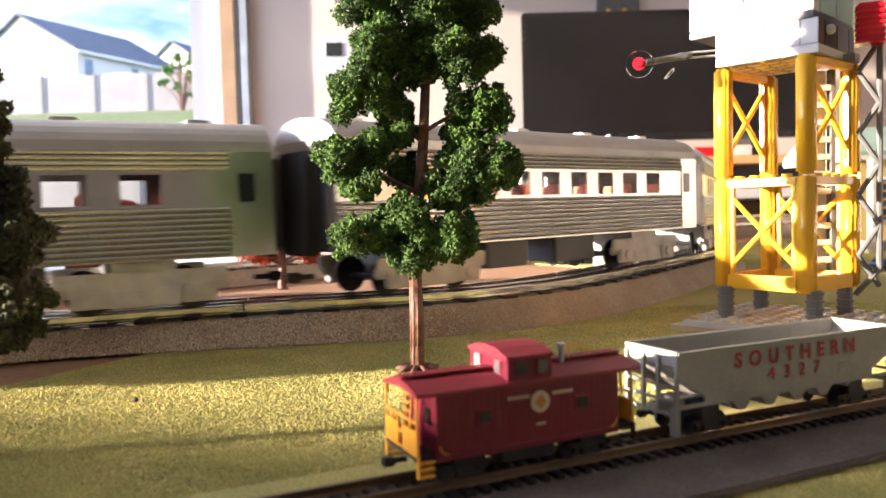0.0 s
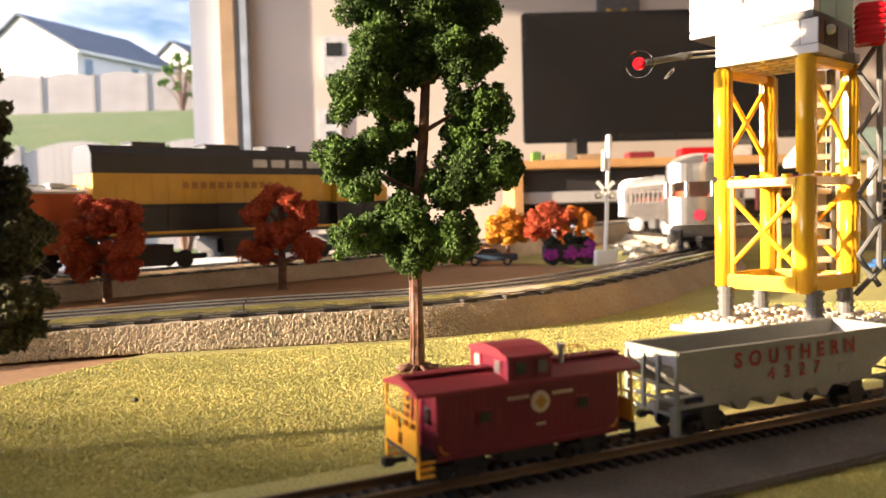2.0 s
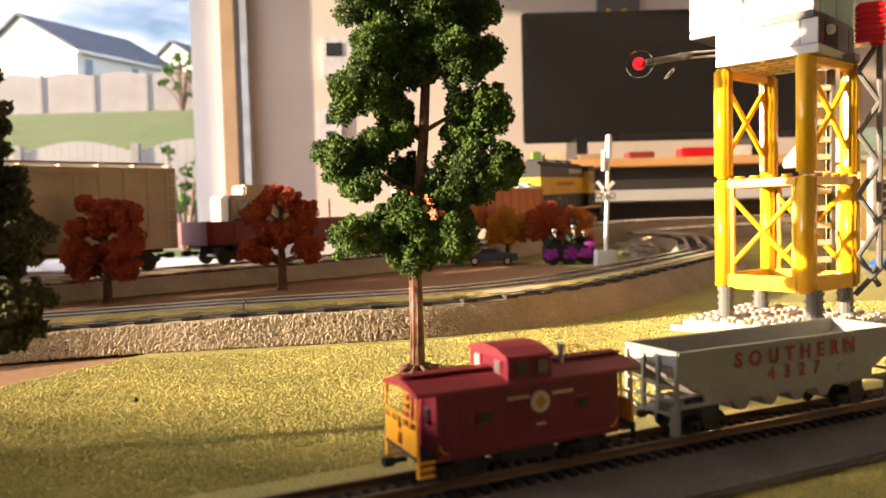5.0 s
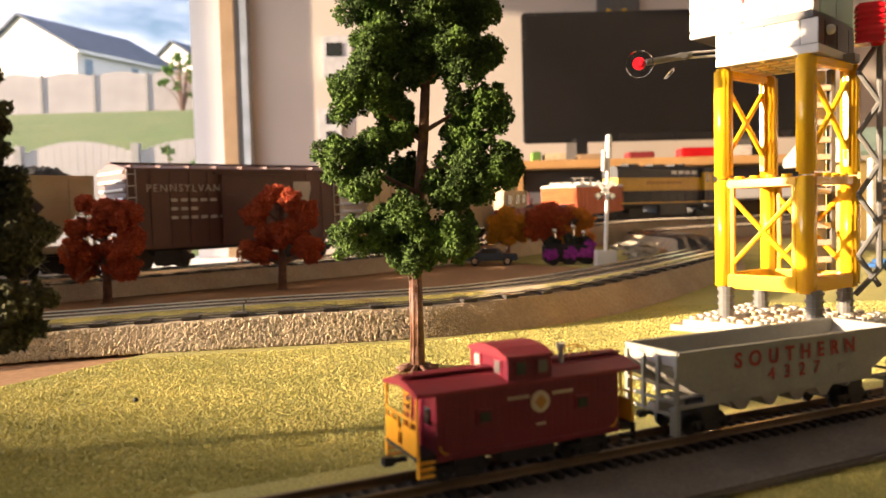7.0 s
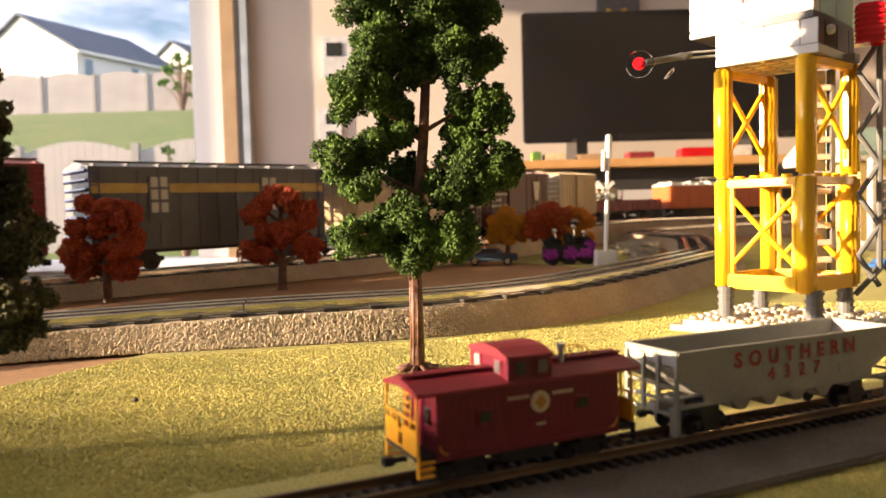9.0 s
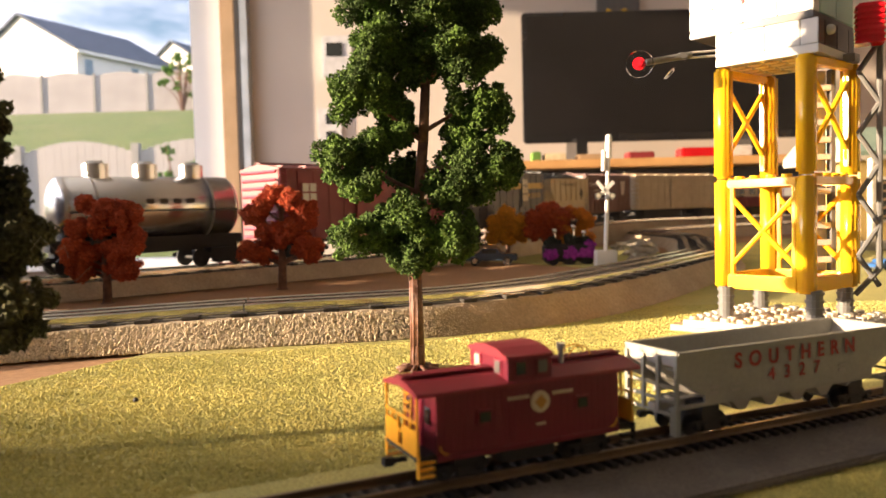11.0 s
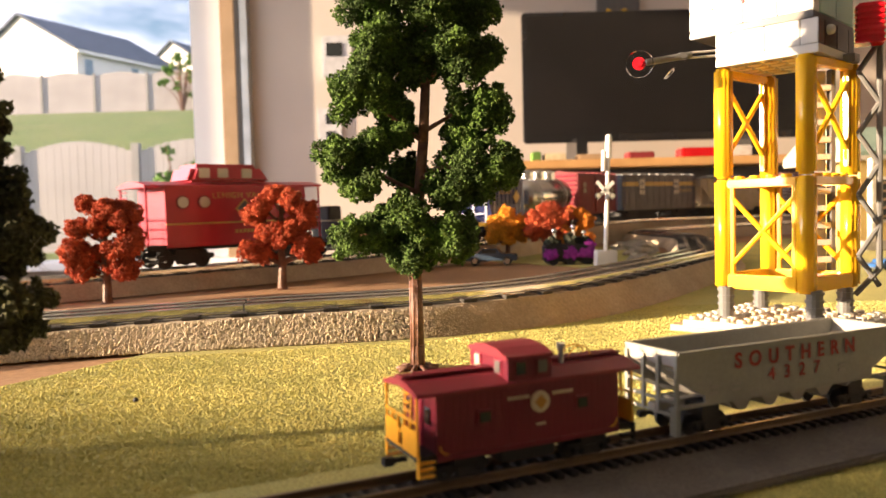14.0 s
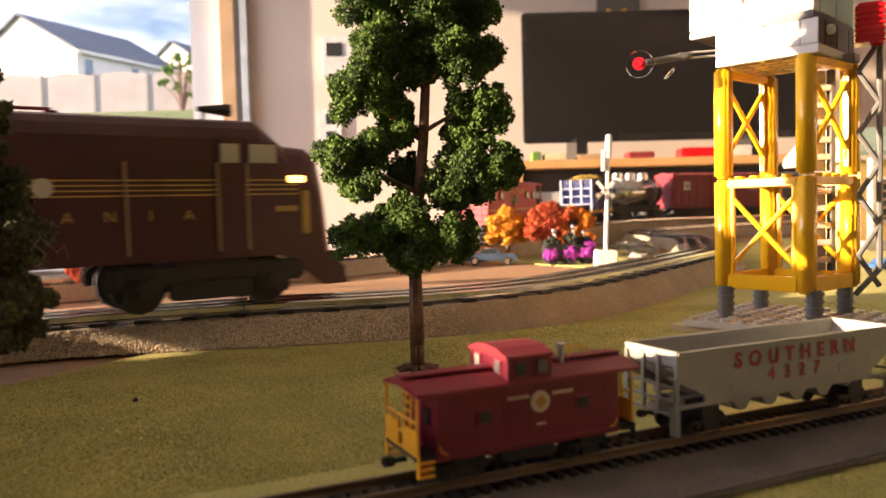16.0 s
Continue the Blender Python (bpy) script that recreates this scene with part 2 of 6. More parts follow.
def extrude_profile(bm, profile, x0, x1, slot=0):
    """A closed profile of (y, z) pulled along x."""
    a = [bm.verts.new((x0, y, z)) for y, z in profile]
    b = [bm.verts.new((x1, y, z)) for y, z in profile]
    n = len(profile)
    fs = [bm.faces.new((a[i], b[i], b[(i + 1) % n], a[(i + 1) % n])) for i in range(n)]
    fs += [bm.faces.new(a), bm.faces.new(b[::-1])]
    for f in fs:
        f.material_index = slot
    bmesh.ops.recalc_face_normals(bm, faces=fs)
    return fs


# ---------------------------------------------------------------- lines of the railways
class Line:
    """A smooth closed line through plan points (x, y, z), measured along its length."""

    def __init__(self, pts):
        pts = [Vector(p) for p in pts]
        n, fine = len(pts), []
        for i in range(n):
            p0, p1, p2, p3 = pts[i - 1], pts[i], pts[(i + 1) % n], pts[(i + 2) % n]
            for k in range(24):
                t = k / 24
                fine.append(0.5 * (2 * p1 + (p2 - p0) * t + (2 * p0 - 5 * p1 + 4 * p2 - p3) * t * t + (3 * p1 - p0 - 3 * p2 + p3) * t ** 3))
        fine.append(fine[0])
        self.p = np.array([tuple(v) for v in fine])
        self.s = np.concatenate([[0], np.cumsum(np.linalg.norm(np.diff(self.p, axis=0), axis=1))])
        self.length = self.s[-1]

    def at(self, s):
        s = s % self.length
        return Vector([float(np.interp(s, self.s, self.p[:, k])) for k in range(3)])

    def way(self, s):
        return (self.at(s + 0.004) - self.at(s - 0.004)).normalized()

    def stand(self, s, bogie):
        """The pose of a car whose bogies stand half a wheelbase before and behind s."""
        a, b = self.at(s - bogie), self.at(s + bogie)
        d = b - a
        turn = Matrix.Rotation(math.atan2(d.y, d.x), 4, "Z") @ Matrix.Rotation(-math.atan2(d.z, d.xy.length), 4, "Y")
        return Matrix.Translation((a + b) / 2) @ turn

    def side(self, s, off, up=0.0):
        w = self.way(s)
        return self.at(s) + Vector((-w.y, w.x, 0)).normalized() * off + Vector((0, 0, up))

    def nearest(self, x, y):
        return float(self.s[np.argmin((self.p[:, 0] - x) ** 2 + (self.p[:, 1] - y) ** 2)])


# the lines of the two railways; z is the top of the rails
NEAR = Line([(-0.56, -0.12, .016), (-0.47, 0.06, .016), (-0.40, 0.20, .016), (-0.33, 0.292, .016), (-0.25, 0.355, .016), (-0.18, 0.387, .0165), (-0.098, 0.402, .0187), (-0.01, 0.421, .0196), (0.05, 0.455, .0205), (0.10, 0.51, .0212),
             (0.19, 0.645, .021), (0.265, 0.78, .0195), (0.315, 0.94, .019), (0.36, 1.09, .019), (0.377, 1.20, .020), (0.356, 1.31, .021), (0.366, 1.405, .022), (0.43, 1.485, .023), (0.56, 1.56, .025), (0.80, 1.62, .027),
             (1.1, 1.55, .028), (1.35, 1.3, .028), (1.35, 0.4, .026), (0.94, -0.52, .022), (0.0, -0.90, .018), (-0.50, -0.78, .016), (-0.65, -0.45, .016)])
FAR = Line([(-0.95, 0.15, .018), (-0.68, 0.34, .018), (-0.46, 0.50, .018), (-0.328, 0.616, .018), (-0.14, 0.79, .020), (-0.02, 0.93, .022), (0.09, 1.09, .026), (0.185, 1.25, .031), (0.262, 1.42, .036), (0.37, 1.55, .039), (0.53, 1.65, .040),
            (0.78, 1.72, .040), (1.1, 1.72, .037), (1.55, 1.4, .03), (1.6, 0.3, .028), (1.1, -0.65, .024), (0.0, -1.03, .02), (-0.88, -0.75, .018), (-1.1, -0.2, .018)])


def sweep(line, s0, s1, step, profile, name, mat, parent=None, label="", wobble=0.0):
    bm = bmesh.new()
    rows = []
    n = max(2, int((s1 - s0) / step))
    for i in range(n + 1):
        s = s0 + (s1 - s0) * i / n
        rows.append([])
        for o, u in profile:
            p = line.side(s, o, 0)
            p.z = max(0.0005, p.z + u) if u > -0.5 else 0.0
            if wobble:
                p.x += wobble * noise.noise(p * 60)
            rows[-1].append(bm.verts.new(p))
    for a, b in zip(rows, rows[1:]):
        for k in range(len(profile)):
            j = (k + 1) % len(profile)
            bm.faces.new((a[k], a[j], b[j], b[k]))
    bm.faces.new(rows[0])
    bm.faces.new(rows[-1])
    bmesh.ops.recalc_face_normals(bm, faces=bm.faces[:])
    return part(name, bm, mat, parent, label)


def structure(ob, label, category=""):
    return tagged(ob, label, category, kind="structure")


# ---------------------------------------------------------------- the layout's ground
def slab(outline, z0, z1):
    """An upright-edged slab over a plan outline."""
    bm = bmesh.new()
    f = bm.faces.new([bm.verts.new((x, y, z1)) for x, y in outline])
    r = bmesh.ops.extrude_face_region(bm, geom=[f])
    bmesh.ops.translate(bm, verts=[v for v in r["geom"] if isinstance(v, bmesh.types.BMVert)], vec=(0, 0, z0 - z1))
    bmesh.ops.recalc_face_normals(bm, faces=bm.faces[:])
    return bm


behind = [tuple(FAR.side(FAR.nearest(-.95, .15) + .1 * k, .05).xy) for k in range(15)]
OUTLINE = [(-1.2, -1.15), (1.9, -1.15), (1.9, 2.05), (.62, 2.05)] + behind[::-1] + [(-1.2, .0)]
board = part("ground", slab(OUTLINE, -.05, -.0012), MAT["brown"])
structure(board, "brown painted board under the model railway", "ground")


def mat_sheet(name, outline, label, z=0.0, mat="grass", cells=0.02):
    """A thin flocked sheet with a gently uneven top."""
    bm = bmesh.new()
    vs = [bm.verts.new((x, y, z)) for x, y in outline]
    f = bm.faces.new(vs)
    r = bmesh.ops.extrude_face_region(bm, geom=[f])
    bmesh.ops.translate(bm, verts=[v for v in r["geom"] if isinstance(v, bmesh.types.BMVert)], vec=(0, 0, -0.0018))
    bmesh.ops.recalc_face_normals(bm, faces=bm.faces[:])
    return structure(part(name, bm, MAT[mat]), label, "ground")


mat_sheet("ground_lawn", [(-.24, .02), (-.225, .17), (-.185, .265), (-.168, .295), (-.150, .331), (-.138, .356), (-.06, .385), (.03, .43), (.10, .505), (.2, .66),
                          (.29, .80), (.33, 1.0), (.42, 1.2), (.62, 1.40), (1.2, 1.45), (1.3, .8), (1.2, .1), (.6, -.5), (-.2, -.5)],
          "green flocked grass mat with a dark cut edge")
mat_sheet("ground_verge", [(.05, .98), (.17, .80), (.235, .79), (.28, .95), (.31, 1.13), (.36, 1.28), (.33, 1.33), (.22, 1.22)],
          "dull green scenic ground inside the curve", z=-0.0002)


def flock(outline_fn, count, name, label, mats, size=0.00038, seed=3):
    """Loose fibres of the mat: small upright tetrahedra."""
    rng = np.random.default_rng(seed)
    pts = outline_fn(rng, count)
    n = len(pts)
    base = np.array([[1, 0, 0], [-.5, .87, 0], [-.5, -.87, 0], [0, 0, 1.25]])
    ang = rng.uniform(0, 6.28, n)
    sc = size * rng.uniform(.5, 1.3, n)
    v = np.empty((n, 4, 3))
    c, s = np.cos(ang)[:, None], np.sin(ang)[:, None]
    v[:, :, 0] = (base[None, :, 0] * c - base[None, :, 1] * s) * sc[:, None] + pts[:, None, 0]
    v[:, :, 1] = (base[None, :, 0] * s + base[None, :, 1] * c) * sc[:, None] + pts[:, None, 1]
    v[:, :, 2] = base[None, :, 2] * sc[:, None]
    v[:, 3, :2] += rng.normal(0, size * .6, (n, 2))
    f = (np.arange(n)[:, None, None] * 4 + np.array([[0, 1, 3], [1, 2, 3], [2, 0, 3]])[None]).reshape(-1, 3)
    me = bpy.data.meshes.new(name)
    me.from_pydata(v.reshape(-1, 3).tolist(), [], f.tolist())
    me.materials.append(MAT[mats])
    return tagged(new(name, me), label, "grass", kind="stuff")


def front_lawn(rng, count):
    """Denser towards the eye, clear of the two trackbeds."""
    y = .13 + .35 * rng.uniform(0, 1, count) ** 1.25
    x = rng.uniform(-.62, .66, count) * (y + .02)
    ok = (x > -.222 + (y - .17) * .42) & (y < .372 + .22 * x + np.maximum(0, x) * .75) & ((-.4226 * (x - .0157) + .9063 * (y - .1893) > .0135) | (-.4226 * (x - .0157) + .9063 * (y - .1893) < -.0255))
    ok &= (x + .0) > np.interp(y, [.15, .17, .265, .295, .331, .356, .5], [-.226, -.224, -.184, -.167, -.149, -.137, -.137])
    return np.stack([x[ok], y[ok]], 1)


flock(front_lawn, 230000, "grass_fibres", "short green and straw flock fibres of the mat", "flock")

speck = bmesh.new()
bmesh.ops.create_icosphere(speck, subdivisions=2, radius=.0009)
tagged(part("pebble", speck, MAT["blacktie"], at=pose(-.1066, .2604, .0006)), "tiny dark crumb lying on the grass mat", "pebble")

# ---------------------------------------------------------------- the two large railways
LIMITS = ((NEAR, NEAR.nearest(-.47, .06), NEAR.nearest(.9, 1.55), "near"), (FAR, FAR.nearest(-.8, .25), FAR.nearest(1.0, 1.74), "far"))
sleeper_mesh = mesh_of("sleeper", box(-.0042, .0042, -.0262, .0262, -.0056, -.0036, .0005), MAT["blacktie"])
for L, s0, s1, which in LIMITS:
    bed = thing("track_bed", Matrix(), "cream plaster-coated foam riser carrying the three-rail track", "track bed", "risers of the railways")
    # risers in lengths that butt with a fine joint
    first = NEAR.nearest(-.098, .402) - .006 if which == "near" else FAR.nearest(-.35, .60)
    cuts = sorted([s0, s1, first] + [first + .61 * i for i in range(1, 8) if first + .61 * i < s1 - .05])
    for a, b in zip(cuts, cuts[1:]):
        sweep(L, a + .0005, b - .0005, .012, [(-.040, -1), (-.0275, -.0054), (.0275, -.0054), (.040, -1)], "riser", MAT["foam"], bed)
    track = thing("track", Matrix(), "three-rail toy track with shiny tubular steel rails on black ties", "railway track", "large-gauge tracks")
    for o in (-.016, 0, .016):
        a = s0
        for b in cuts[1:]:
            sweep(L, a + .0004, b - .0004, .01, [(o - .0026, -.0040), (o - .0026, -.0036), (o - .0014, -.0030), (o - .0014, -.0006), (o - .0009, 0.0), (o + .0009, 0.0), (o + .0014, -.0006), (o + .0014, -.0030), (o + .0026, -.0036), (o + .0026, -.0040)],
                  "rail", MAT["steel"], track)
            a = b
    sweep(L, s0, s1, .012, [(-.0225, -.0056), (-.0225, -.0046), (.0225, -.0046), (.0225, -.0056)], "track_base", MAT["grey"], track)
    s = s0 + .01
    while s < s1 - .01:
        w = L.way(s)
        part("sleeper", sleeper_mesh, None, track, at=Matrix.Translation(L.at(s)) @ Matrix.Rotation(math.atan2(w.y, w.x), 4, "Z"))
        s += .0225


def plaster_grains():
    """Coarse grit on the face of the near riser."""
    rng = np.random.default_rng(5)
    a, b = NEAR.nearest(-.27, .34), NEAR.nearest(.02, .435)
    n = 12000
    s = rng.uniform(a, b, n)
    h = rng.uniform(0.03, .97, n)
    verts, faces = [], []
    octa = np.array([[1, 0, 0], [-1, 0, 0], [0, 1, 0], [0, -1, 0], [0, 0, 1], [0, 0, -1]])
    tri = [(0, 2, 4), (2, 1, 4), (1, 3, 4), (3, 0, 4), (2, 0, 5), (1, 2, 5), (3, 1, 5), (0, 3, 5)]
    for si, hi in zip(s, h):
        fade = min(1.0, max(0.15, (b - si) / .07))
        p = NEAR.side(si, -.0402 + .0122 * hi - .0008, 0)
        top = p.z - .0056
        r = rng.uniform(.0005, .0011) * fade
        q = np.array([p.x, p.y, top * hi]) + octa * r * rng.uniform(.6, 1.2, (6, 1))
        k = len(verts)
        verts += q.tolist()
        faces += [(k + x, k + y, k + z) for x, y, z in tri]
    me = bpy.data.meshes.new("plaster_grit")
    me.from_pydata(verts, [], faces)
    me.materials.append(MAT["grit"])
    tagged(new("plaster_grit", me), "coarse riser grit, sunlit highlights put in its cream colour", "grit", kind="stuff")


plaster_grains()

# ---------------------------------------------------------------- small-gauge track in front
N_TURN, N_AT = 25.0, Vector((0.0143, 0.1723, 0.0))
N_SIZE, N_FLOOR = .91, .0104
NP = Matrix.Translation(N_AT) @ Matrix.Rotation(radians(N_TURN), 4, "Z")
bed = part("trackbed", box(-.16, .36, -.0305, .013, 0, .0022, .0006), MAT["grey"], at=NP)
tagged(bed, "grey cork trackbed strip under the small track", "track bed")
ntrack = thing("small_track", NP, "small-gauge track with brown rails on close black sleepers", "railway track")
n_sleeper = mesh_of("sleeper", box(-.00095, .00095, -.0088, .0088, .0021, .0034, .0002), MAT["blacktie"])
for i in range(140):
    part("sleeper", n_sleeper, None, ntrack, at=Matrix.Translation((-.155 + .0037 * i, 0, 0)))
for o in (-.0047, .0047):
    bm = bmesh.new()
    extrude_profile(bm, [(o - .0007, .0033), (o - .0003, .0038), (o - .0003, .0046), (o - .0005, .0048), (o - .0005, .0053), (o + .0005, .0053), (o + .0005, .0048), (o + .0003, .0046), (o + .0003, .0038), (o + .0007, .0033)], -.16, .36)
    part("rail", bm, MAT["nrail"], ntrack)


# ---------------------------------------------------------------- writing
def writing(text, size, at, mat, parent, name="lettering", wide=1.0, align="CENTER", weight=0.0):
    cu = bpy.data.curves.new(name, "FONT")
    cu.body, cu.size, cu.align_x, cu.align_y, cu.extrude, cu.space_character = text, size, align, "CENTER", size * .01, wide
    cu.offset = size * weight
    tmp = bpy.data.objects.new(name, cu)
    me = bpy.data.meshes.new_from_object(tmp)
    bpy.data.objects.remove(tmp)
    me.materials.clear()
    me.materials.append(mat)
    return part(name, me, None, parent, at=at)


def on_side(x, y, z):
    """A place on a car's near side, facing -y."""
    return pose(x, y, z, 90, 0, 0)


# ---------------------------------------------------------------- small-gauge caboose and hopper
def wheelset(bm, x, r, half, y=0.0):
    for s in (-1, 1):
        add_rod(bm, (x, s * half, r), (x, s * (half - .12 * r - .0006), r), r, n=16)
    add_rod(bm, (x, -half, r), (x, half, r), r * .2, n=8)


def bogie(parent, x, base, r, half, frame_half, mat, top, wheel_mat, z=0.0):
    """A four-wheel truck: two side frames, a bolster and wheels."""
    b = bmesh.new()
    add_box(b, -base * .3, base * .3, -frame_half, frame_half, r * .9, top, .0)
    for s in (-1, 1):
        y0, y1 = s * frame_half, s * (frame_half - r * .28)
        add_box(b, -base * .78, base * .78, min(y0, y1), max(y0, y1), r * .95, r * 1.55, r * .12)
        add_box(b, -base * .28, base * .28, min(y0, y1) - .0003, max(y0, y1) + .0003, r * .45, r * 1.35, r * .1)
        for q in (-1, 1):
            add_box(b, q * base / 2 - r * .32, q * base / 2 + r * .32, min(y0, y1) - .0006, max(y0, y1) + .0006, r * .7, r * 1.3, r * .12)
    t = part("truck", b, mat, parent, at=Matrix.Translation((x, 0, z)))
    for q in (-1, 1):
        w = bmesh.new()
        wheelset(w, 0, r, half)
        part("wheel_set", w, wheel_mat, t, at=Matrix.Translation((q * base / 2, 0, 0)))
    return t


def coupler(parent, x, way, z, size, mat):
    b = bmesh.new()
    add_box(b, 0, size * 1.6, -size * .25, size * .25, -size * .2, size * .2, size * .05)
    add_box(b, size * 1.2, size * 2.3, -size * .5, size * .4, -size * .4, size * .4, size * .12)
    part("coupler", b, mat, parent, at=pose(x, 0, z, 0, 0, 0 if way > 0 else 180))


def small_caboose():
    top = thing("caboose", NP @ Matrix.Translation((.0005, 0, N_FLOOR)) @ Matrix.Scale(N_SIZE, 4), "small dark red model caboose with yellow end railings", "caboose")
    hl, w = .0297, .0098
    b = bmesh.new()
    prof = [(-w, .0012), (-w, .0160), (w, .0160), (w, .0012)]
    extrude_profile(b, prof, -hl + .0045, hl - .0045)
    body = part("body", b, MAT["red"], top)
    batten = mesh_of("batten", box(-.00012, .00012, -w - .0001, w + .0001, .0016, .0156), MAT["red"])
    for x in np.linspace(-hl + .007, hl - .007, 26):
        part("batten", batten, None, body, at=Matrix.Translation((float(x), 0, 0)))
    part("side_sill", box(-hl + .0045, hl - .0045, -w - .0004, w + .0004, .0006, .0020, .0002), MAT["red"], body)
    for x in (-.0130, .0140):
        b = box(x - .0021, x + .0021, -w - .0005, -w + .0002, .0078, .0112, .0002)
        fr = part("window_frame", b, MAT["red"], body)
        part("pane", box(x - .0014, x + .0014, -w - .0007, -w - .0003, .0083, .0107), MAT["darkglass"], fr)
    # the end wall's door and two windows
    for y in (-.0052, .0052):
        part("end_window", box(-hl + .0041, -hl + .0047, y - .0014, y + .0014, .0082, .0122, .0002), MAT["darkglass"], body)
    # brighter red door: the light falling on this end is in its colour
    part("end_door", box(-hl + .0040, -hl + .0047, -.0024, .0024, .0022, .0132, .0003), MAT["redlit_sign"], body)
    b = bmesh.new()
    extrude_profile(b, [(-w - .0006, .0157), (-w - .0005, .0165), (-w * .5, .0180), (0, .0185), (w * .5, .0180), (w + .0005, .0165), (w + .0006, .0157), (0, .0168)], -hl - .0004, hl + .0022)
    add_box(b, -hl - .0006, -.0066, -.0022, .0022, .0186, .0192, .0002)
    add_box(b, .0064, hl + .0022, -.0022, .0022, .0186, .0192, .0002)
    part("roof", b, MAT["redroof"], top)
    b = bmesh.new()
    x0, x1 = -.0064, .0056
    cw = w - .0002
    extrude_profile(b, [(-cw, .0160), (-cw, .0222), (cw, .0222), (cw, .0160)], x0, x1)
    cup = part("cupola", b, MAT["red"], top)
    b = bmesh.new()
    extrude_profile(b, [(-w - .0003, .0219), (-w - .0002, .0226), (-.005, .0240), (0, .0244), (.005, .0240), (w + .0002, .0226), (w + .0003, .0219)], x0 - .0005, x1 + .0005)
    part("cupola_roof", b, MAT["redroof"], cup)
    for x, look_ in ((-.0030, "darkglass"), (.0030, "cabpane")):
        fr = part("window_frame", box(x - .0018, x + .0018, -cw - .0003, -cw + .0003, .0176, .0216, .0002), MAT["red"], cup)
        part("pane", box(x - .0013, x + .0013, -cw - .0005, -cw - .0001, .0181, .0211, .0001), MAT[look_], fr)
    # end frames take the brighter red, painted as lit
    for y, look_ in ((-.0052, "cabpane"), (.0052, "paleglass")):
        fr = part("window_frame", box(x0 - .0003, x0 + .0003, y - .0019, y + .0019, .0176, .0216, .0002), MAT["redlit_sign"], cup)
        part("pane", box(x0 - .0005, x0 - .0001, y - .0013, y + .0013, .0181, .0211, .0001), MAT[look_], fr)
    # platforms, railings, steps
    for s in (-1, 1):
        plat = part("platform", box(s * (hl - .0048), s * (hl + .0004), -w, w, .0012, .0024, .0002), MAT["black"], top)
        b = bmesh.new()
        xe = s * hl
        for y in (-w + .0004, -w * .55, -w * .2, w * .2, w * .55, w - .0004):
            add_rod(b, (xe, y, .0018), (xe, y, .0098 if abs(y) < w * .9 else .0160), .00038, n=6)
        for z in (.0026, .0062, .0098):
            add_rod(b, (xe, -w, z), (xe, w, z), .00036, n=6)
        add_box(b, xe - .0003, xe + .0003, -w, -w * .1, .0018, .0080)
        add_box(b, xe - .0003, xe + .0003, w * .15, w, .0018, .0080)
        for y in (-w * .55, -w * .2):
            add_rod(b, (xe, y, .009), (xe - s * .0006, y, .0178), .00036, n=6)
        for z in (.0118, .0138, .0158):
            add_rod(b, (xe, -w * .55, z), (xe, -w * .2, z), .0003, n=6)
        part("railing", b, MAT["yellowrail"], top, "orange-yellow moulded end railing with ladder")
        b = bmesh.new()
        for y in (-w, w):
            for k in range(3):
                add_box(b, s * (hl - .0038), s * hl, y - .0007, y + .0007, -.0024 + .0016 * k, -.0019 + .0016 * k)
            add_box(b, s * hl - .0003, s * hl + .0001, y - .0008, y + .0008, -.0024, .0024)
        part("steps", b, MAT["yellowrail"] if s < 0 else MAT["black"], top)
        bogie(top, s * .0175, .0085, .0029, .0055, .0082, MAT["black"], .0068, MAT["black"], -.0056)
        coupler(top, s * (hl - .001), s, -.0006, .0026, MAT["black"])
    b = bmesh.new()
    add_box(b, -.0245, .0245, -.006, .006, -.0010, .0014)
    add_box(b, -.0075, .0075, -.0078, .0078, -.0030, .0014, .0004)
    part("underframe", b, MAT["black"], top)
    b = rod((.0128, -.003, .0172), (.0128, -.003, .0222), .0007, n=10)
    add_rod(b, (.0128, -.003, .0218), (.0128, -.003, .0232), .0011, n=10)
    part("smoke_pipe", b, MAT["steelgrey"], top, "pale grey smoke pipe")
    b = bmesh.new()
    for y in (-.0015, .0015):
        for k in range(8):
            a0, a1 = math.pi * k / 8, math.pi * (k + 1) / 8
            add_rod(b, (.0195 + .0035 * math.cos(a0), y, .0184 + .0032 * math.sin(a0)), (.0195 + .0035 * math.cos(a1), y, .0184 + .0032 * math.sin(a1)), .0002, n=5)
    part("grab_iron", b, MAT["yellowrail"], top)
    # round badge and the illegible line of writing
    b = rod((.0020, -w - .0001, .0112), (.0020, -w - .0006, .0112), .0026, n=24)
    badge = part("badge", b, MAT["cream"], top)
    b = bmesh.new()
    add_box(b, -.0012, .0012, -.0002, 0, -.0012, .0012, 0, pose(.0020, -w - .0006, .0112, 0, 45, 0))
    part("badge_mark", b, MAT["badgegold"], badge)
    for x0 in (-.0068, .0056):
        for k in range(6):
            b = box(x0 + k * .0010, x0 + k * .0010 + .0007, -w - .0004, -w - .0001, .0124, .0132)
            part("lettering", b, MAT["cream"], body)
    for k in range(3):
        part("lettering", box(.0010 + k * .0009, .0016 + k * .0009, -w - .0004, -w - .0001, .0055, .0061), MAT["cream"], body)
    b = bmesh.new()
    for s in (-1, 1):
        for k in range(6):
            a0, a1 = 1.57 * k / 6, 1.57 * (k + 1) / 6
            add_rod(b, (s * (hl - .0072 + .0020 * math.cos(a0)), -w - .0003, .0042 - .0020 * math.sin(a0)), (s * (hl - .0072 + .0020 * math.cos(a1)), -w - .0003, .0042 - .0020 * math.sin(a1)), .0002, n=5)
    part("curved_handrail", b, MAT["yellowrail"], top)


small_caboose()


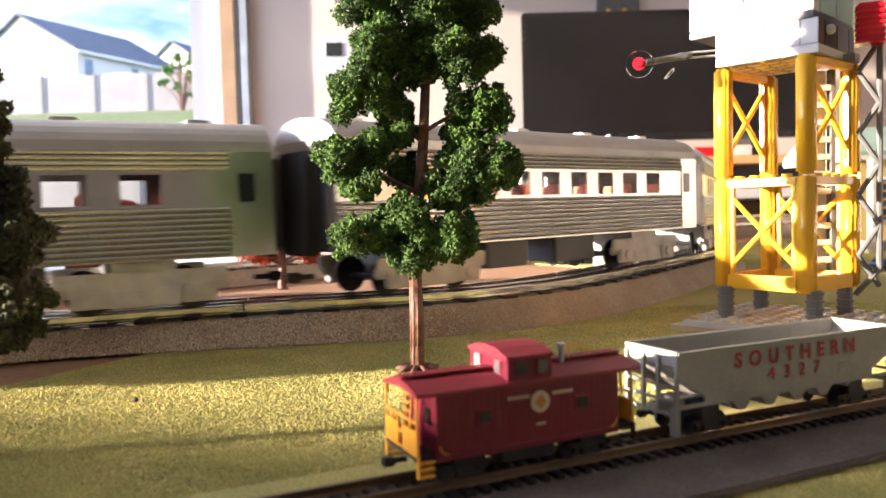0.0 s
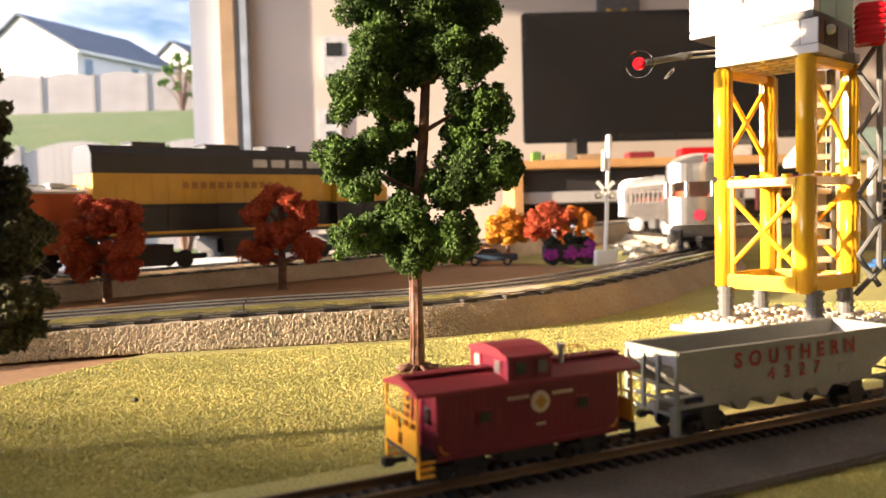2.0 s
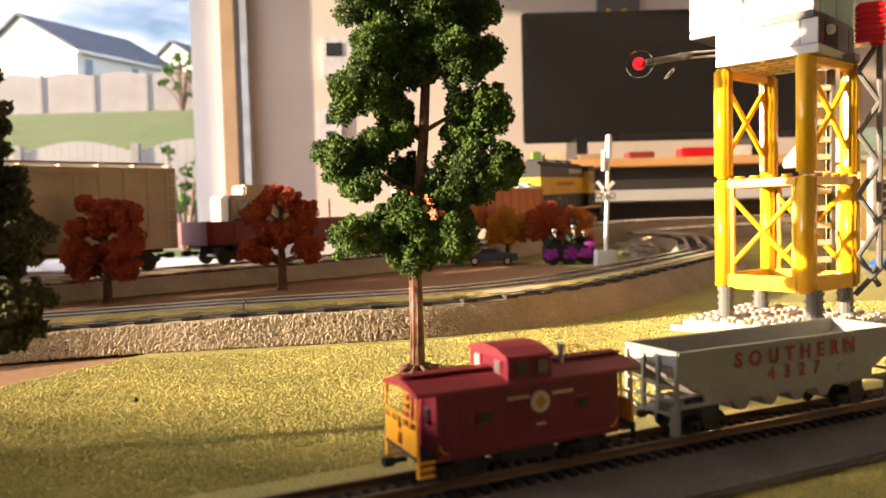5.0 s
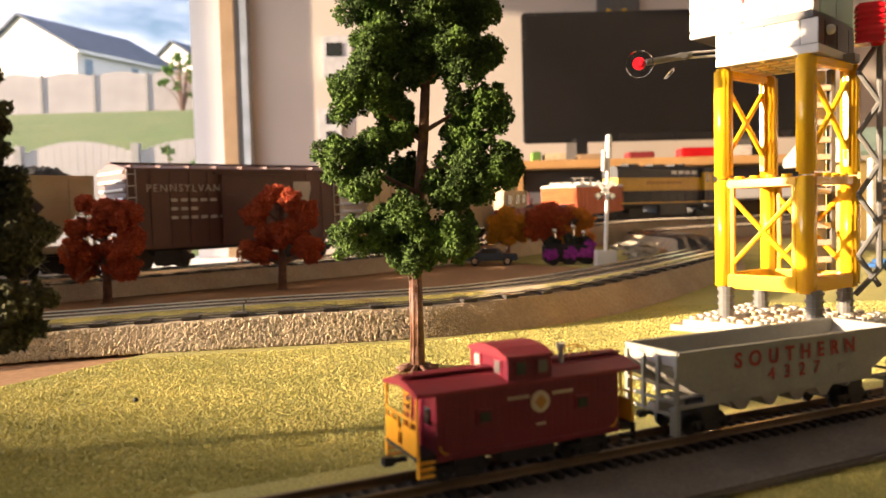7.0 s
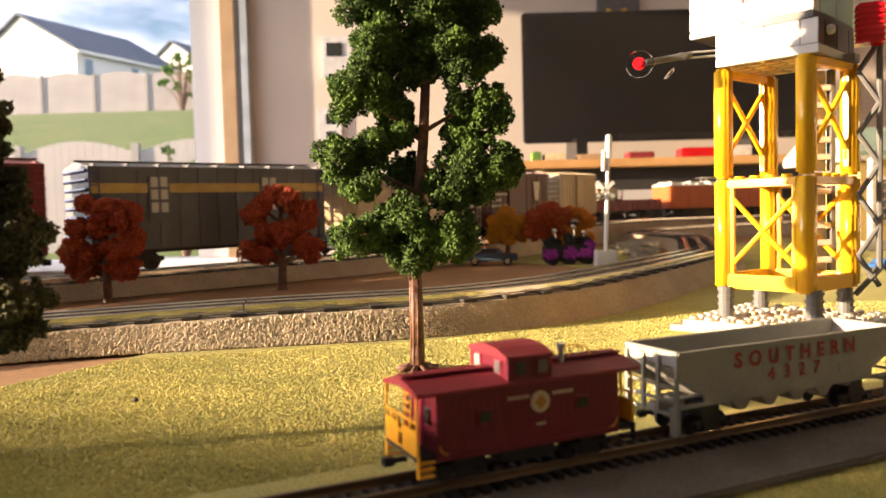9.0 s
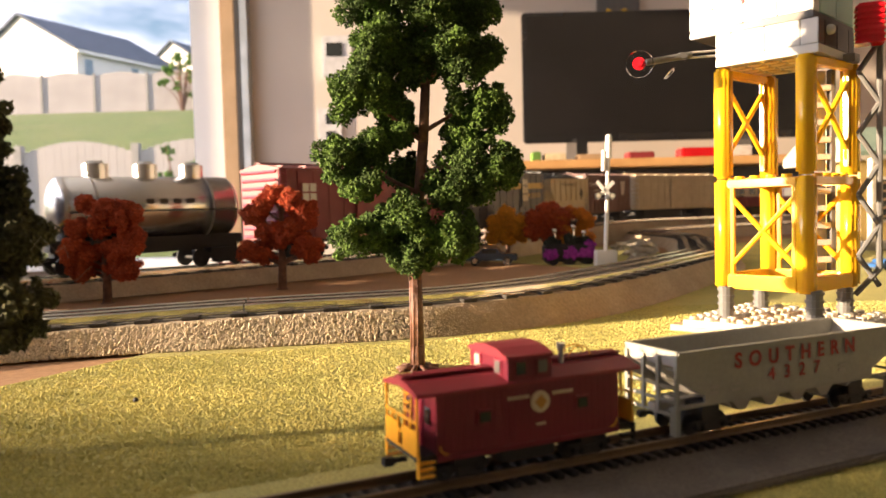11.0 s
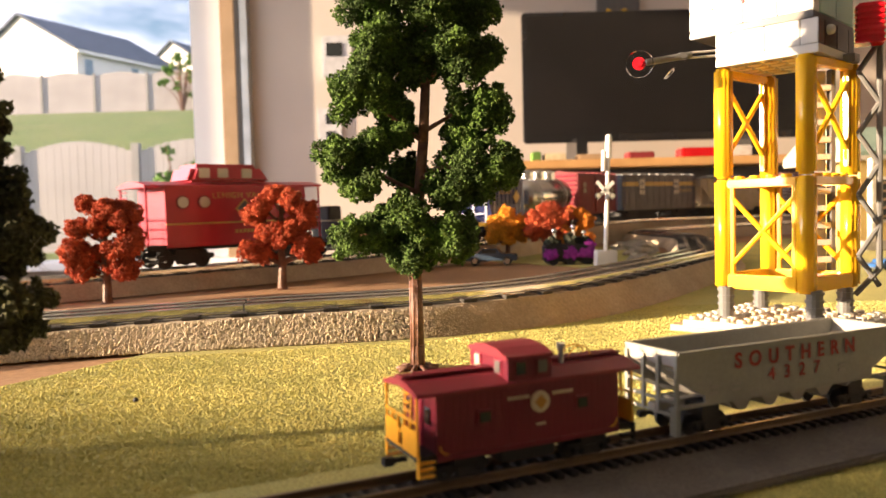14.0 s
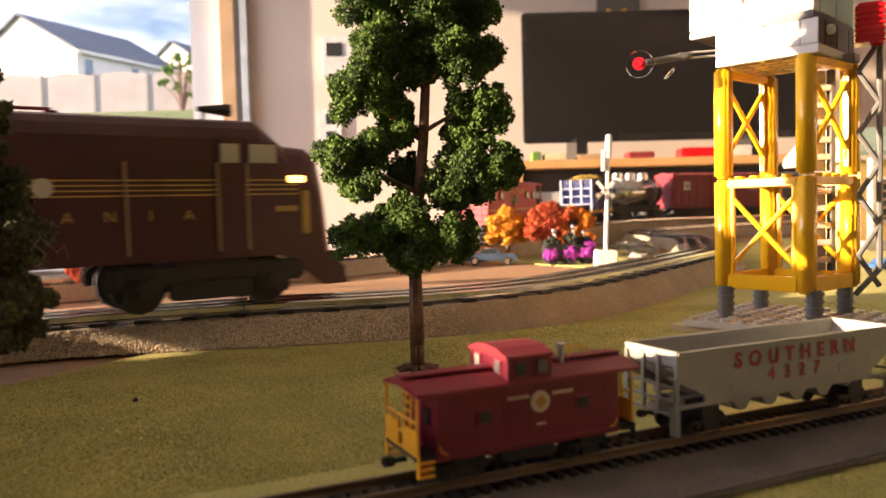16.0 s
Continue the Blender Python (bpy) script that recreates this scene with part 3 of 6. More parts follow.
def small_hopper():
    top = thing("hopper_wagon", NP @ Matrix.Translation((.0792, 0, N_FLOOR)) @ Matrix.Scale(N_SIZE, 4), "small pale grey open hopper wagon with red lettering, empty", "hopper wagon")
    hl, w, z0, z1 = .0425, .0104, .0030, .0185
    b = bmesh.new()
    # two sides with an open top, sloping end sheets
    for s in (-1, 1):
        y0, y1 = s * w, s * (w - .0008)
        q = [(-hl, z1), (hl, z1), (hl, .0108), (hl - .0095, .0062), (hl - .0095, .0034), (-hl + .0095, .0034), (-hl + .0095, .0062), (-hl, .0108)]
        a = [b.verts.new((x, y0, z)) for x, z in q]
        c = [b.verts.new((x, y1, z)) for x, z in q]
        fs = [b.faces.new((a[i], a[(i + 1) % 8], c[(i + 1) % 8], c[i])) for i in range(8)] + [b.faces.new(a), b.faces.new(c)]
        bmesh.ops.recalc_face_normals(b, faces=fs)
        add_box(b, -hl, hl, min(s * (w + .0006), s * (w - .0004)), max(s * (w + .0006), s * (w - .0004)), z1 - .0008, z1 + .0002, .0001)
    side = part("body", b, MAT["hopper"], top)
    for s in (-1, 1):
        b = bmesh.new()
        q = [(s * hl, z1), (s * (hl - .0005), z1 - .004), (s * (hl - .019), .002), (s * (hl - .0198), .002), (s * (hl - .0013), z1 - .0036), (s * (hl - .0010), z1)]
        a = [b.verts.new((x, -w + .0008, z)) for x, z in q]
        c = [b.verts.new((x, w - .0008, z)) for x, z in q]
        for i in range(6):
            j = (i + 1) % 6
            b.faces.new((a[i], a[j], c[j], c[i]))
        b.faces.new(a)
        b.faces.new(c)
        bmesh.ops.recalc_face_normals(b, faces=b.faces[:])
        part("end_sheet", b, MAT["hopperin"], top)
        b = bmesh.new()
        add_box(b, s * hl - .0005, s * hl + .0005, -w - .0002, w + .0002, z1 - .0016, z1 + .0003)
        for y in (-w + .0003, -.003, .003, w - .0003):
            add_box(b, s * hl - .0005, s * hl + .0004, y - .0005, y + .0005, .0012, z1)
        for z in (.0016, .0052, .0090):
            add_box(b, s * hl - .0003, s * hl + .0004, -w, w, z - .0004, z + .0004)
        for z in np.linspace(.003, .014, 6):
            add_rod(b, (s * hl + s * .0008, -w, z), (s * hl + s * .0008, -w + .0032, z), .00022, n=5)
        add_box(b, s * (hl - .0095), s * hl, -w - .0002, -w + .0006, .0034, .0044)
        add_box(b, s * hl - .0008, s * hl + .0006, -w - .0003, -w + .0022, -.0036, .0040)
        add_box(b, s * (hl - .0065), s * hl, w - .0006, w + .0002, .0036, .0044)
        part("end_frame", b, MAT["hopper"], top)
        bogie(top, s * .029, .0100, .0029, .0055, .0082, MAT["black"], .0086, MAT["black"], -.0056)
        coupler(top, s * (hl - .0005), s, .0008, .0022, MAT["black"])
    b = bmesh.new()
    add_box(b, -hl, hl, -.0015, .0015, .0006, .0034)
    for k in range(4):
        x = -.0165 + .011 * k
        q = [(-.0052, .0042), (-.0012, -.0004), (.0012, -.0004), (.0052, .0042)]
        a = [b.verts.new((x + u, -w + .0032, z)) for u, z in q]
        c = [b.verts.new((x + u, w - .0032, z)) for u, z in q]
        for i in range(4):
            j = (i + 1) % 4
            b.faces.new((a[i], a[j], c[j], c[i]))
        b.faces.new(a)
        b.faces.new(c)
    bmesh.ops.recalc_face_normals(b, faces=b.faces[:])
    part("discharge_bay", b, MAT["hopperin"], top)
    b = box(-.024, .024, -w + .0009, w - .0009, .0040, .0046)
    part("floor", b, MAT["hopperin"], top)
    writing("SOUTHERN", .0058, on_side(.0014, -w - .0003, .0143), MAT["letterred"], side, wide=1.88, weight=.03)
    writing("4327", .0052, on_side(.0002, -w - .0003, .0094), MAT["letterred"], side, wide=2.3, weight=.015)
    for x, z in ((-.030, .0082), (-.030, .0066), (-.022, .0082), (-.022, .0066), (.020, .0090), (.020, .0075)):
        part("lettering", box(x - .0015, x + .0015, -w - .0003, -w - .0001, z - .0003, z + .0003), MAT["hopperin"], side)


small_hopper()


# ---------------------------------------------------------------- brick-built yellow tower
def stud_mesh(mat):
    b = bmesh.new()
    bmesh.ops.create_cone(b, cap_ends=True, segments=12, radius1=.0024, radius2=.0023, depth=.0017)
    return mesh_of("stud", b, mat)


def brick_tower():
    top = thing("toy_tower", pose(.1685, .377, 0, 0, 0, -45), "yellow girder toy-brick tower with a white cabin on studded plates", "toy tower")
    h = .0208
    # stacked plates at the foot
    b = box(-.044, .040, -.034, .040, .0, .0032, .0002)
    part("base_plate", b, MAT["bricktan"], top)
    b = box(-.036, .044, -.036, .036, .0033, .0064, .0002)
    part("base_plate", b, MAT["platewhite"], top, "pale stone-grey studded plate")
    tan, white, yel = stud_mesh(MAT["bricktan"]), stud_mesh(MAT["platewhite"]), stud_mesh(MAT["brickyellow"])
    for i in range(10):
        for j in range(9):
            x, y = -.032 + .008 * i, -.032 + .008 * j
            part("stud", white if (i + j * 2) % 5 else tan, None, top, at=Matrix.Translation((x, y, .0072)))
    for sx in (-1, 1):
        for sy in (-1, 1):
            b = rod((sx * h, sy * h, .0064), (sx * h, sy * h, .0225), .0036, n=14)
            for z in (.010, .0135, .017, .0205):
                add_rod(b, (sx * h, sy * h, z), (sx * h, sy * h, z + .0012), .0042, n=14)
            part("foot", b, MAT["brickgrey"], top, "dark grey ribbed foot")

    yard = Matrix.Translation((.0005, .0002, 0)) @ Matrix.Rotation(radians(-7.8), 4, "Z")

    def girder(z0, z1, quarter, beams):
        """One storey: four round-edged legs, cross braces on two facing sides, beams on the sides named."""
        leg = mesh_of("leg", box(-.0037, .0037, -.0037, .0037, z0, z1, .0013), MAT["brickyellow"], True)
        for sx in (-1, 1):
            for sy in (-1, 1):
                part("leg", leg, None, top, at=yard @ Matrix.Translation((sx * h, sy * h, 0)))
        for k in range(4):
            m = yard @ Matrix.Rotation(radians(90 * k), 4, "Z")
            if k in beams:
                part("lower_beam", box(-h + .003, h - .003, -h - .0030, -h + .0016, z0 + .0004, z0 + .0074, .0006), MAT["brickyellow"], top, at=m)
            if k in beams or k % 2 == quarter:
                part("upper_beam", box(-h + .003, h - .003, -h - .0030, -h + .0016, z1 - .0042, z1 - .0004, .0006), MAT["brickyellow"], top, at=m)
            if k % 2 != quarter:
                continue
            b = bmesh.new()
            x0, x1, a, c = -h + .0052, h - .0052, z0 + .0125, z1 - .0095
            yb = -h - .0006
            for q in (-1, 1):
                add_rod(b, (q * x0, yb, a), (q * x1, yb, c), .0013, n=8)
                for u, zz, ze in ((x0, a, z0 + .007), (x1, c, z1 - .004)):
                    add_rod(b, (q * u, yb, zz), (q * u, yb, ze), .0013, n=8)
                add_box(b, q * (h - .0052) - .0010, q * (h - .0052) + .0010, yb - .0012, yb + .0012, z0 + .004, z1 - .003, .0003)
            part("brace", b, MAT["brickyellow"], top, at=m)

    girder(.0211, .0748, 0, (0, 1, 2, 3))
    girder(.0754, .1290, 1, ())
    for k in range(4):
        m = yard @ Matrix.Rotation(radians(90 * k), 4, "Z")
        for x in (-.012, -.004, .004, .012):
            part("stud", yel, None, top, at=m @ Matrix.Translation((x, -h - .0006, .0752)))
    # black stair ladder and white panels inside
    b = bmesh.new()
    for k in range(12):
        part("step", box(-.0055, .0055, -.0010, .0035, .024 + .0085 * k, .0270 + .0085 * k, .0003), MAT["brickwhite"], top, "white ladder step", at=pose(.0100, .0175, 0, 0, 0, 45))
    for s in (-1, 1):
        add_box(b, s * .0064 - .001, s * .0064 + .001, -.0012, .0038, .021, .128)
    part("ladder", b, MAT["brickgrey"], top, at=pose(.0100, .0175, 0, 0, 0, 45))
    b = box(-.0052, .0052, .0040, .0052, .021, .128, .0002)
    part("panel", b, MAT["brickwhite"], top, at=pose(.0100, .0175, 0, 0, 0, 45))
    # cabin floor and walls
    q = .0238
    b = box(-q, q, -q, q, .1293, .1332, .0002)
    part("cabin_floor", b, MAT["brickwhite"], top)
    b = bmesh.new()
    for i in range(5):
        for j in range(5):
            add_rod(b, (-.016 + .008 * i, -.016 + .008 * j, .1286), (-.016 + .008 * i, -.016 + .008 * j, .1294), .0032, n=10)
    part("underside_tubes", b, MAT["bricktan"], top)
    xs = [-q, -.016, -.0001, .0159, q]
    # dark right-front wall: its shade, turned from the sun, put in the brick colour
    for k, mat in ((0, "brickdark"), (1, "brickdark"), (2, "brickwhite"), (3, "brickwhite")):
        m = Matrix.Rotation(radians(90 * k), 4, "Z")
        for a, c in zip(xs, xs[1:]):
            part("brick", box(a + .0001, c - .0001, -q, -q + .0076, .1334, .1446, .0003), MAT["brickwhite" if k in (0, 3) else mat], top, at=m)
    u0, u1, v0, v1 = -.0375, .0215, -.0232, .030
    part("upper_floor", box(u0, u1, v0, v1, .1450, .1482, .0003), MAT["brickdark"], top)
    for a, c in ((u0, -.0255), (-.0255, -.0105), (-.0105, .0055), (.0055, .0215)):
        part("brick", box(a + .0001, c - .0001, v0, v0 + .0076, .1484, .1576, .0003), MAT["brickwhite"], top)
        part("brick", box(a + .0001, c - .0001, v0, v0 + .0076, .1578, .1760, .0003), MAT["brickwhite"], top)
    for a, c in ((v0 + .008, .006), (.006, v1)):
        part("brick", box(u0, u0 + .0076, a, c - .0001, .1484, .1760, .0003), MAT["brickwhite"], top)
        part("window_pane", box(u1 - .002, u1, a, c - .0001, .1484, .1760, .0003), MAT["tealpane"], top, "pale teal transparent panel")
    part("red_bar", box(-.0112, -.0098, v0 - .0008, v0 + .0006, .1578, .1760, .0002), MAT["brickred"], top)
    # lamp arm on the left corner
    b = bmesh.new()
    for z in (.1352, .1376):
        add_rod(b, (-q + .0005, -q + .0015, z), (-q - .0085, -q - .0095, z - .0010), .00055, n=8)
    arm = part("lamp_arm", b, MAT["brickwhite"], top)
    b = rod((-q - .0080, -q - .0090, .1356), (-q - .0225, -q - .0265, .1320), .0016, n=10)
    add_box(b, -.002, .002, -.002, .002, -.0015, .0015, .0003, pose(-q - .0110, -q - .0120, .1350, 0, 0, 45))
    part("lamp_stem", b, MAT["brickgrey"], arm)
    fwd = Vector((.40, -.90, -.05)).normalized()
    p = Vector((-q - .0245, -q - .0290, .1312))
    b = rod(p, p + fwd * .0008, .0062, .0066, n=28)
    part("lamp_dish", b, MAT["clear"], arm, "clear round dish behind the red lamp")
    b = rod(p + fwd * .0008, p + fwd * .0030, .0030, n=18)
    add_rod(b, p + fwd * .003, p + fwd * .0042, .0017, n=14)
    part("red_lamp", b, MAT["redlamp"], arm)
    b = rod(p + Vector((.010, .010, -.0046)), p + Vector((.0105, .0105, -.0052)), .0034, .0028, n=20)
    part("lamp_dish", b, MAT["clear"], arm)
    # round white knob, red ribbed beacon, dark lattice mast on the far side
    b = bmesh.new()
    bmesh.ops.create_uvsphere(b, u_segments=14, v_segments=8, radius=.0024, matrix=Matrix.Translation((q + .001, -.012, .1405)))
    part("knob", b, MAT["brickwhite"], top, smooth=True)
    beacon = part("beacon", box(-.0052, .0052, -.0052, .0052, .1372, .1556, .0006), MAT["redlamp"], top, "red translucent ribbed beacon", at=pose(.0348, .0095, -.0022, 0, 0, 20))
    for k in range(7):
        part("rib", box(-.0062, .0062, -.0062, .0062, .1372 + .0026 * k, .1390 + .0026 * k, .0006), MAT["redlamp"], beacon)
    b = bmesh.new()
    xa, xb = .0290, .0365
    ya, yb = .0130, .0190
    n = 8
    for k in range(n):
        z0, z1 = .022 + .0145 * k, .022 + .0145 * (k + 1)
        s = k % 2
        add_rod(b, (xa if s else xb, ya if s else yb, z0), (xb if s else xa, yb if s else ya, z1), .0013, n=8)
    add_rod(b, (xb, yb, .030), (xb, yb, .138), .0015, n=8)
    add_rod(b, (xa - .001, ya - .001, .018), (xb, yb, .030), .0014, n=8)
    add_box(b, .019, xa, .008, ya + .002, .128, .132)
    part("lattice_mast", b, MAT["brickgrey"], top, "dark grey lattice mast")


brick_tower()


# ---------------------------------------------------------------- model trees
def clump_mesh(name, clumps, per_area, size, seed, mat, hollow=.45):
    """Crowns of many small foam crumbs, gathered in uneven clumps."""
    rng = np.random.default_rng(seed)
    V, F = [], []
    octa = np.array([[1, 1, 1], [1, -1, -1], [-1, 1, -1], [-1, -1, 1]], float) * .8
    tri = np.array([(0, 1, 2), (0, 3, 1), (0, 2, 3), (1, 3, 2)])
    k = 0
    for cx, cy, cz, rx, ry, rz in clumps:
        # sub-lumps break the outline
        subs = []
        for _ in range(26):
            d = rng.normal(size=3)
            d /= np.linalg.norm(d)
            subs.append((np.array([cx, cy, cz]) + d * np.array([rx, ry, rz]) * rng.uniform(.5, .95), min(rx, ry, rz) * rng.uniform(.2, .42)))
        subs.append((np.array([cx, cy, cz]), min(rx, ry, rz) * .72))
        for c, r in subs:
            n = int(per_area * r * r)
            d = rng.normal(size=(n, 3))
            d /= np.linalg.norm(d, axis=1)[:, None]
            rad = r * (1 - hollow * rng.uniform(0, 1, n) ** 2) * rng.uniform(.8, 1.28, n)
            p = c + d * rad[:, None]
            sc = size * rng.uniform(.5, 1.25, (n, 1, 1))
            # random turn of each crumb
            q = rng.normal(size=(n, 3, 3))
            q, _r = np.linalg.qr(q)
            v = p[:, None, :] + np.einsum("vk,nkj->nvj", octa, q) * sc * rng.uniform(.55, 1.25, (n, 4, 1))
            V.append(v.reshape(-1, 3))
            F.append((np.arange(n)[:, None, None] * 4 + tri[None] + k).reshape(-1, 3))
            k += n * 4
    me = bpy.data.meshes.new(name)
    me.from_pydata(np.concatenate(V).tolist(), [], np.concatenate(F).tolist())
    me.materials.append(MAT[mat])
    return me


def branch(bm, pts, r0, r1, n=9):
    for i in range(len(pts) - 1):
        t0, t1 = i / (len(pts) - 1), (i + 1) / (len(pts) - 1)
        add_rod(bm, pts[i], pts[i + 1], r0 + (r1 - r0) * t0, r0 + (r1 - r0) * t1, n)


def main_tree():
    top = thing("model_tree", pose(-.0112, .302, 0), "tall green foam-leaved model tree with a brown ridged trunk", "model tree")
    mm = .001
    b = bmesh.new()
    pts = [(0, 0, 0), (.3, 0, 10), (0, 0, 36), (1.6, 0, 62), (4.5, .5, 90), (6.0, 0, 112), (8, 0, 140), (11, 0, 170)]
    pts = [Vector(p) * mm for p in pts]
    branch(b, pts, .0029, .0014, 14)
    for k in range(9):
        a = 6.283 * k / 9
        add_rod(b, Vector((math.cos(a) * .0024, math.sin(a) * .0024, .002)), Vector((math.cos(a + .2) * .0022, math.sin(a + .2) * .0022, .040)), .0006, .0004, 6)
    for k in range(9):
        a = 6.283 * k / 9 + .3
        add_rod(b, Vector((math.cos(a) * .002, math.sin(a) * .002, .0014)), Vector((math.cos(a) * .0085, math.sin(a) * .0085, .0008)), .0013, .0008, 7)
    part("trunk", b, MAT["bark"], top, "brown ridged plastic trunk with roots", smooth=True)
    b = bmesh.new()
    for pts in ([(4.5, 0, 90), (-2, 0, 95), (-9, -2, 101), (-18, -3, 106)], [(5, 0, 94), (12, 1, 98), (22, 2, 104)], [(2, 0, 70), (-6, -3, 74), (-16, -5, 80)], [(3, 0, 76), (12, -4, 80), (24, -4, 78)],
                [(6, 0, 112), (-4, 0, 120), (-14, 0, 128)], [(6, 0, 112), (14, 0, 122), (20, 0, 126)], [(1, 0, 50), (-10, -3, 54), (-24, -3, 54)], [(1, 0, 50), (10, -4, 53), (16, -4, 56)]):
        branch(b, [Vector(p) * mm for p in pts], .0011, .0005, 7)
    part("branch", b, MAT["bark"], top)
    spec = [(-21, -3, 53, 17, 13, 9), (0, -6, 48, 15, 13, 9), (14, -4, 54, 16, 12, 10), (-10, 4, 60, 12, 12, 8), (-2, -6, 62, 12, 10, 8),
            (-27, 0, 82, 11, 10, 12), (-18, -3, 75, 10, 9, 7), (-14, 2, 88, 9, 9, 8), (24, -2, 78, 15, 12, 13), (36, 0, 80, 9, 9, 10), (14, -4, 70, 9, 9, 8),
            (-20, 0, 111, 14, 12, 13), (-8, 4, 106, 9, 9, 8), (22, 3, 104, 10, 10, 8), (32, 0, 103, 9, 10, 10), (18, -2, 122, 16, 12, 12), (4, 4, 122, 11, 12, 11),
            (-12, -2, 128, 13, 12, 11), (28, 2, 122, 8, 9, 9), (-14, 0, 147, 13, 12, 13), (8, -4, 142, 16, 13, 12), (24, 0, 142, 11, 11, 12), (-8, 3, 163, 14, 12, 10), (22, 2, 158, 14, 12, 9), (-4, 0, 172, 14, 12, 10), (14, 0, 176, 18, 12, 9), (6, 6, 132, 14, 12, 10), (-6, 6, 96, 11, 10, 8), (20, 6, 92, 12, 10, 8), (8, 7, 150, 14, 11, 10), (-2, 8, 78, 10, 8, 8)]
    me = clump_mesh("crown", [tuple(v * mm for v in c) for c in spec], 2.1e7, .00060, 11, "leaf", .32)
    part("crown", me, None, top, "dark green clumped foam foliage")


main_tree()


def left_tree():
    top = thing("model_tree", pose(-.1240, .200, 0), "dark olive foam-leaved model tree in the shade", "model tree")
    b = bmesh.new()
    branch(b, [Vector((0, 0, 0)), Vector((.001, 0, .05)), Vector((-.001, 0, .08)), Vector((0, 0, .10))], .003, .0015, 12)
    part("trunk", b, MAT["bark"], top, smooth=True)
    mm = .00069
    spec = [(14, 0, 24, 15, 12, 9), (18, -3, 36, 14, 12, 8), (2, 0, 32, 16, 14, 10), (14, 0, 52, 15, 12, 9), (20, 0, 62, 12, 11, 9), (0, 0, 58, 18, 14, 14), (10, 2, 76, 14, 12, 10), (2, 0, 92, 15, 12, 10), (6, 0, 107, 12, 11, 9), (0, 0, 122, 13, 11, 10), (-14, 0, 45, 16, 14, 14), (-14, 0, 75, 16, 14, 14), (-8, 0, 105, 12, 12, 12)]
    part("crown", clump_mesh("crown", [tuple((v + (26 if i == 2 else 0)) * mm for i, v in enumerate(c)) for c in spec], 1.8e7, .0008, 21, "olive"), None, top, "dull olive clumped foam foliage")
    rng = random.Random(4)
    b = bmesh.new()
    for _ in range(7):
        p = Vector((.020 + rng.uniform(-.004, .004), -.004, rng.uniform(.043, .062)))
        for k in range(4):
            q = p + Vector((rng.uniform(-.003, .005), 0, rng.uniform(-.005, .005)))
            add_rod(b, p, q, .00005, n=4)
            p = q
    part("loose_fibre", b, MAT["fibre"], top)


left_tree()


def autumn_tree(x, y, unit, colour, seed, label, lobes, stem):
    """A foam tree on a plastic stem; lobes: across, up and half sizes in units."""
    top = thing("model_tree", pose(x, y, -.001), label, "model tree", "autumn model trees")
    rng = random.Random(seed)
    b = bmesh.new()
    H = stem * unit
    branch(b, [Vector((0, 0, 0)), Vector((.01 * H, 0, .35 * H)), Vector((-.01 * H, 0, .6 * H)), Vector((.02 * H, 0, H))], 8.5 * unit, 4 * unit, 9)
    add_rod(b, (0, 0, 0), (0, 0, 2.5 * unit), 13 * unit, 9 * unit, 12)
    for u, v, r, q in lobes:
        z = max(.30 * H, (v - 28) * unit)
        branch(b, [Vector((0, 0, z)), Vector((u * .5 * unit, 0, z + 10 * unit)), Vector((u * unit, 0, v * unit))], 3 * unit, 1.2 * unit, 6)
    part("trunk", b, MAT["bark"], top)
    cl = []
    for u, v, r, q in lobes:
        for depth_ in (-1, 1):
            d = depth_ * r * rng.uniform(.25, .75)
            cl.append((u * unit, d * unit, v * unit, r * unit * .96, r * unit * .9, q * unit * .96))
        for _ in range(3):
            k = rng.uniform(.4, .62)
            a = rng.uniform(0, 6.28)
            cl.append(((u + math.cos(a) * r * .7) * unit, rng.uniform(-.8, .8) * r * unit, (v + math.sin(a) * q * .7) * unit, r * k * unit, r * k * unit, q * k * unit))
    part("crown", clump_mesh("crown", cl, (1.5 if unit > .00042 and y < .8 else .55) / unit ** 2, (1.75 if y < .8 else 2.6) * unit, seed, colour, .3), None, top)


WIDE = ((-32, 182, 16, 15), (2, 166, 34, 22), (36, 158, 26, 24), (-46, 138, 20, 18), (-8, 138, 28, 16), (44, 122, 24, 20), (60, 108, 12, 12), (-46, 96, 28, 24), (-18, 88, 22, 16), (30, 94, 32, 22), (-40, 60, 27, 19), (36, 62, 28, 20), (-62, 84, 14, 14))
TALL = ((-14, 172, 20, 18), (18, 162, 22, 20), (-48, 136, 25, 20), (-30, 152, 18, 16), (42, 142, 24, 22), (52, 122, 14, 14), (2, 100, 30, 22), (-28, 106, 18, 16), (28, 114, 20, 16), (-52, 72, 25, 20), (-32, 62, 20, 15), (46, 78, 26, 20), (54, 60, 16, 13))
ROUND = ((0, 140, 34, 28), (-40, 118, 30, 26), (40, 120, 30, 26), (0, 100, 40, 26), (-44, 78, 26, 22), (44, 80, 26, 22), (0, 66, 30, 18))
autumn_tree(-.2585, .5866, .000425, "rust", 31, "small rust-red autumn model tree beside the track", WIDE, 150)
autumn_tree(-.1408, .6674, .000478, "rust", 32, "taller rust-red autumn model tree beside the track", TALL, 150)
autumn_tree(.083, .985, .00040, "gold", 33, "bright golden autumn model tree by the road", ROUND, 120)
autumn_tree(.134, .965, .00044, "rust", 34, "dark red autumn model tree by the road", ROUND, 120)
autumn_tree(.165, .960, .00036, "amber", 35, "amber autumn model tree by the road", TALL, 130)


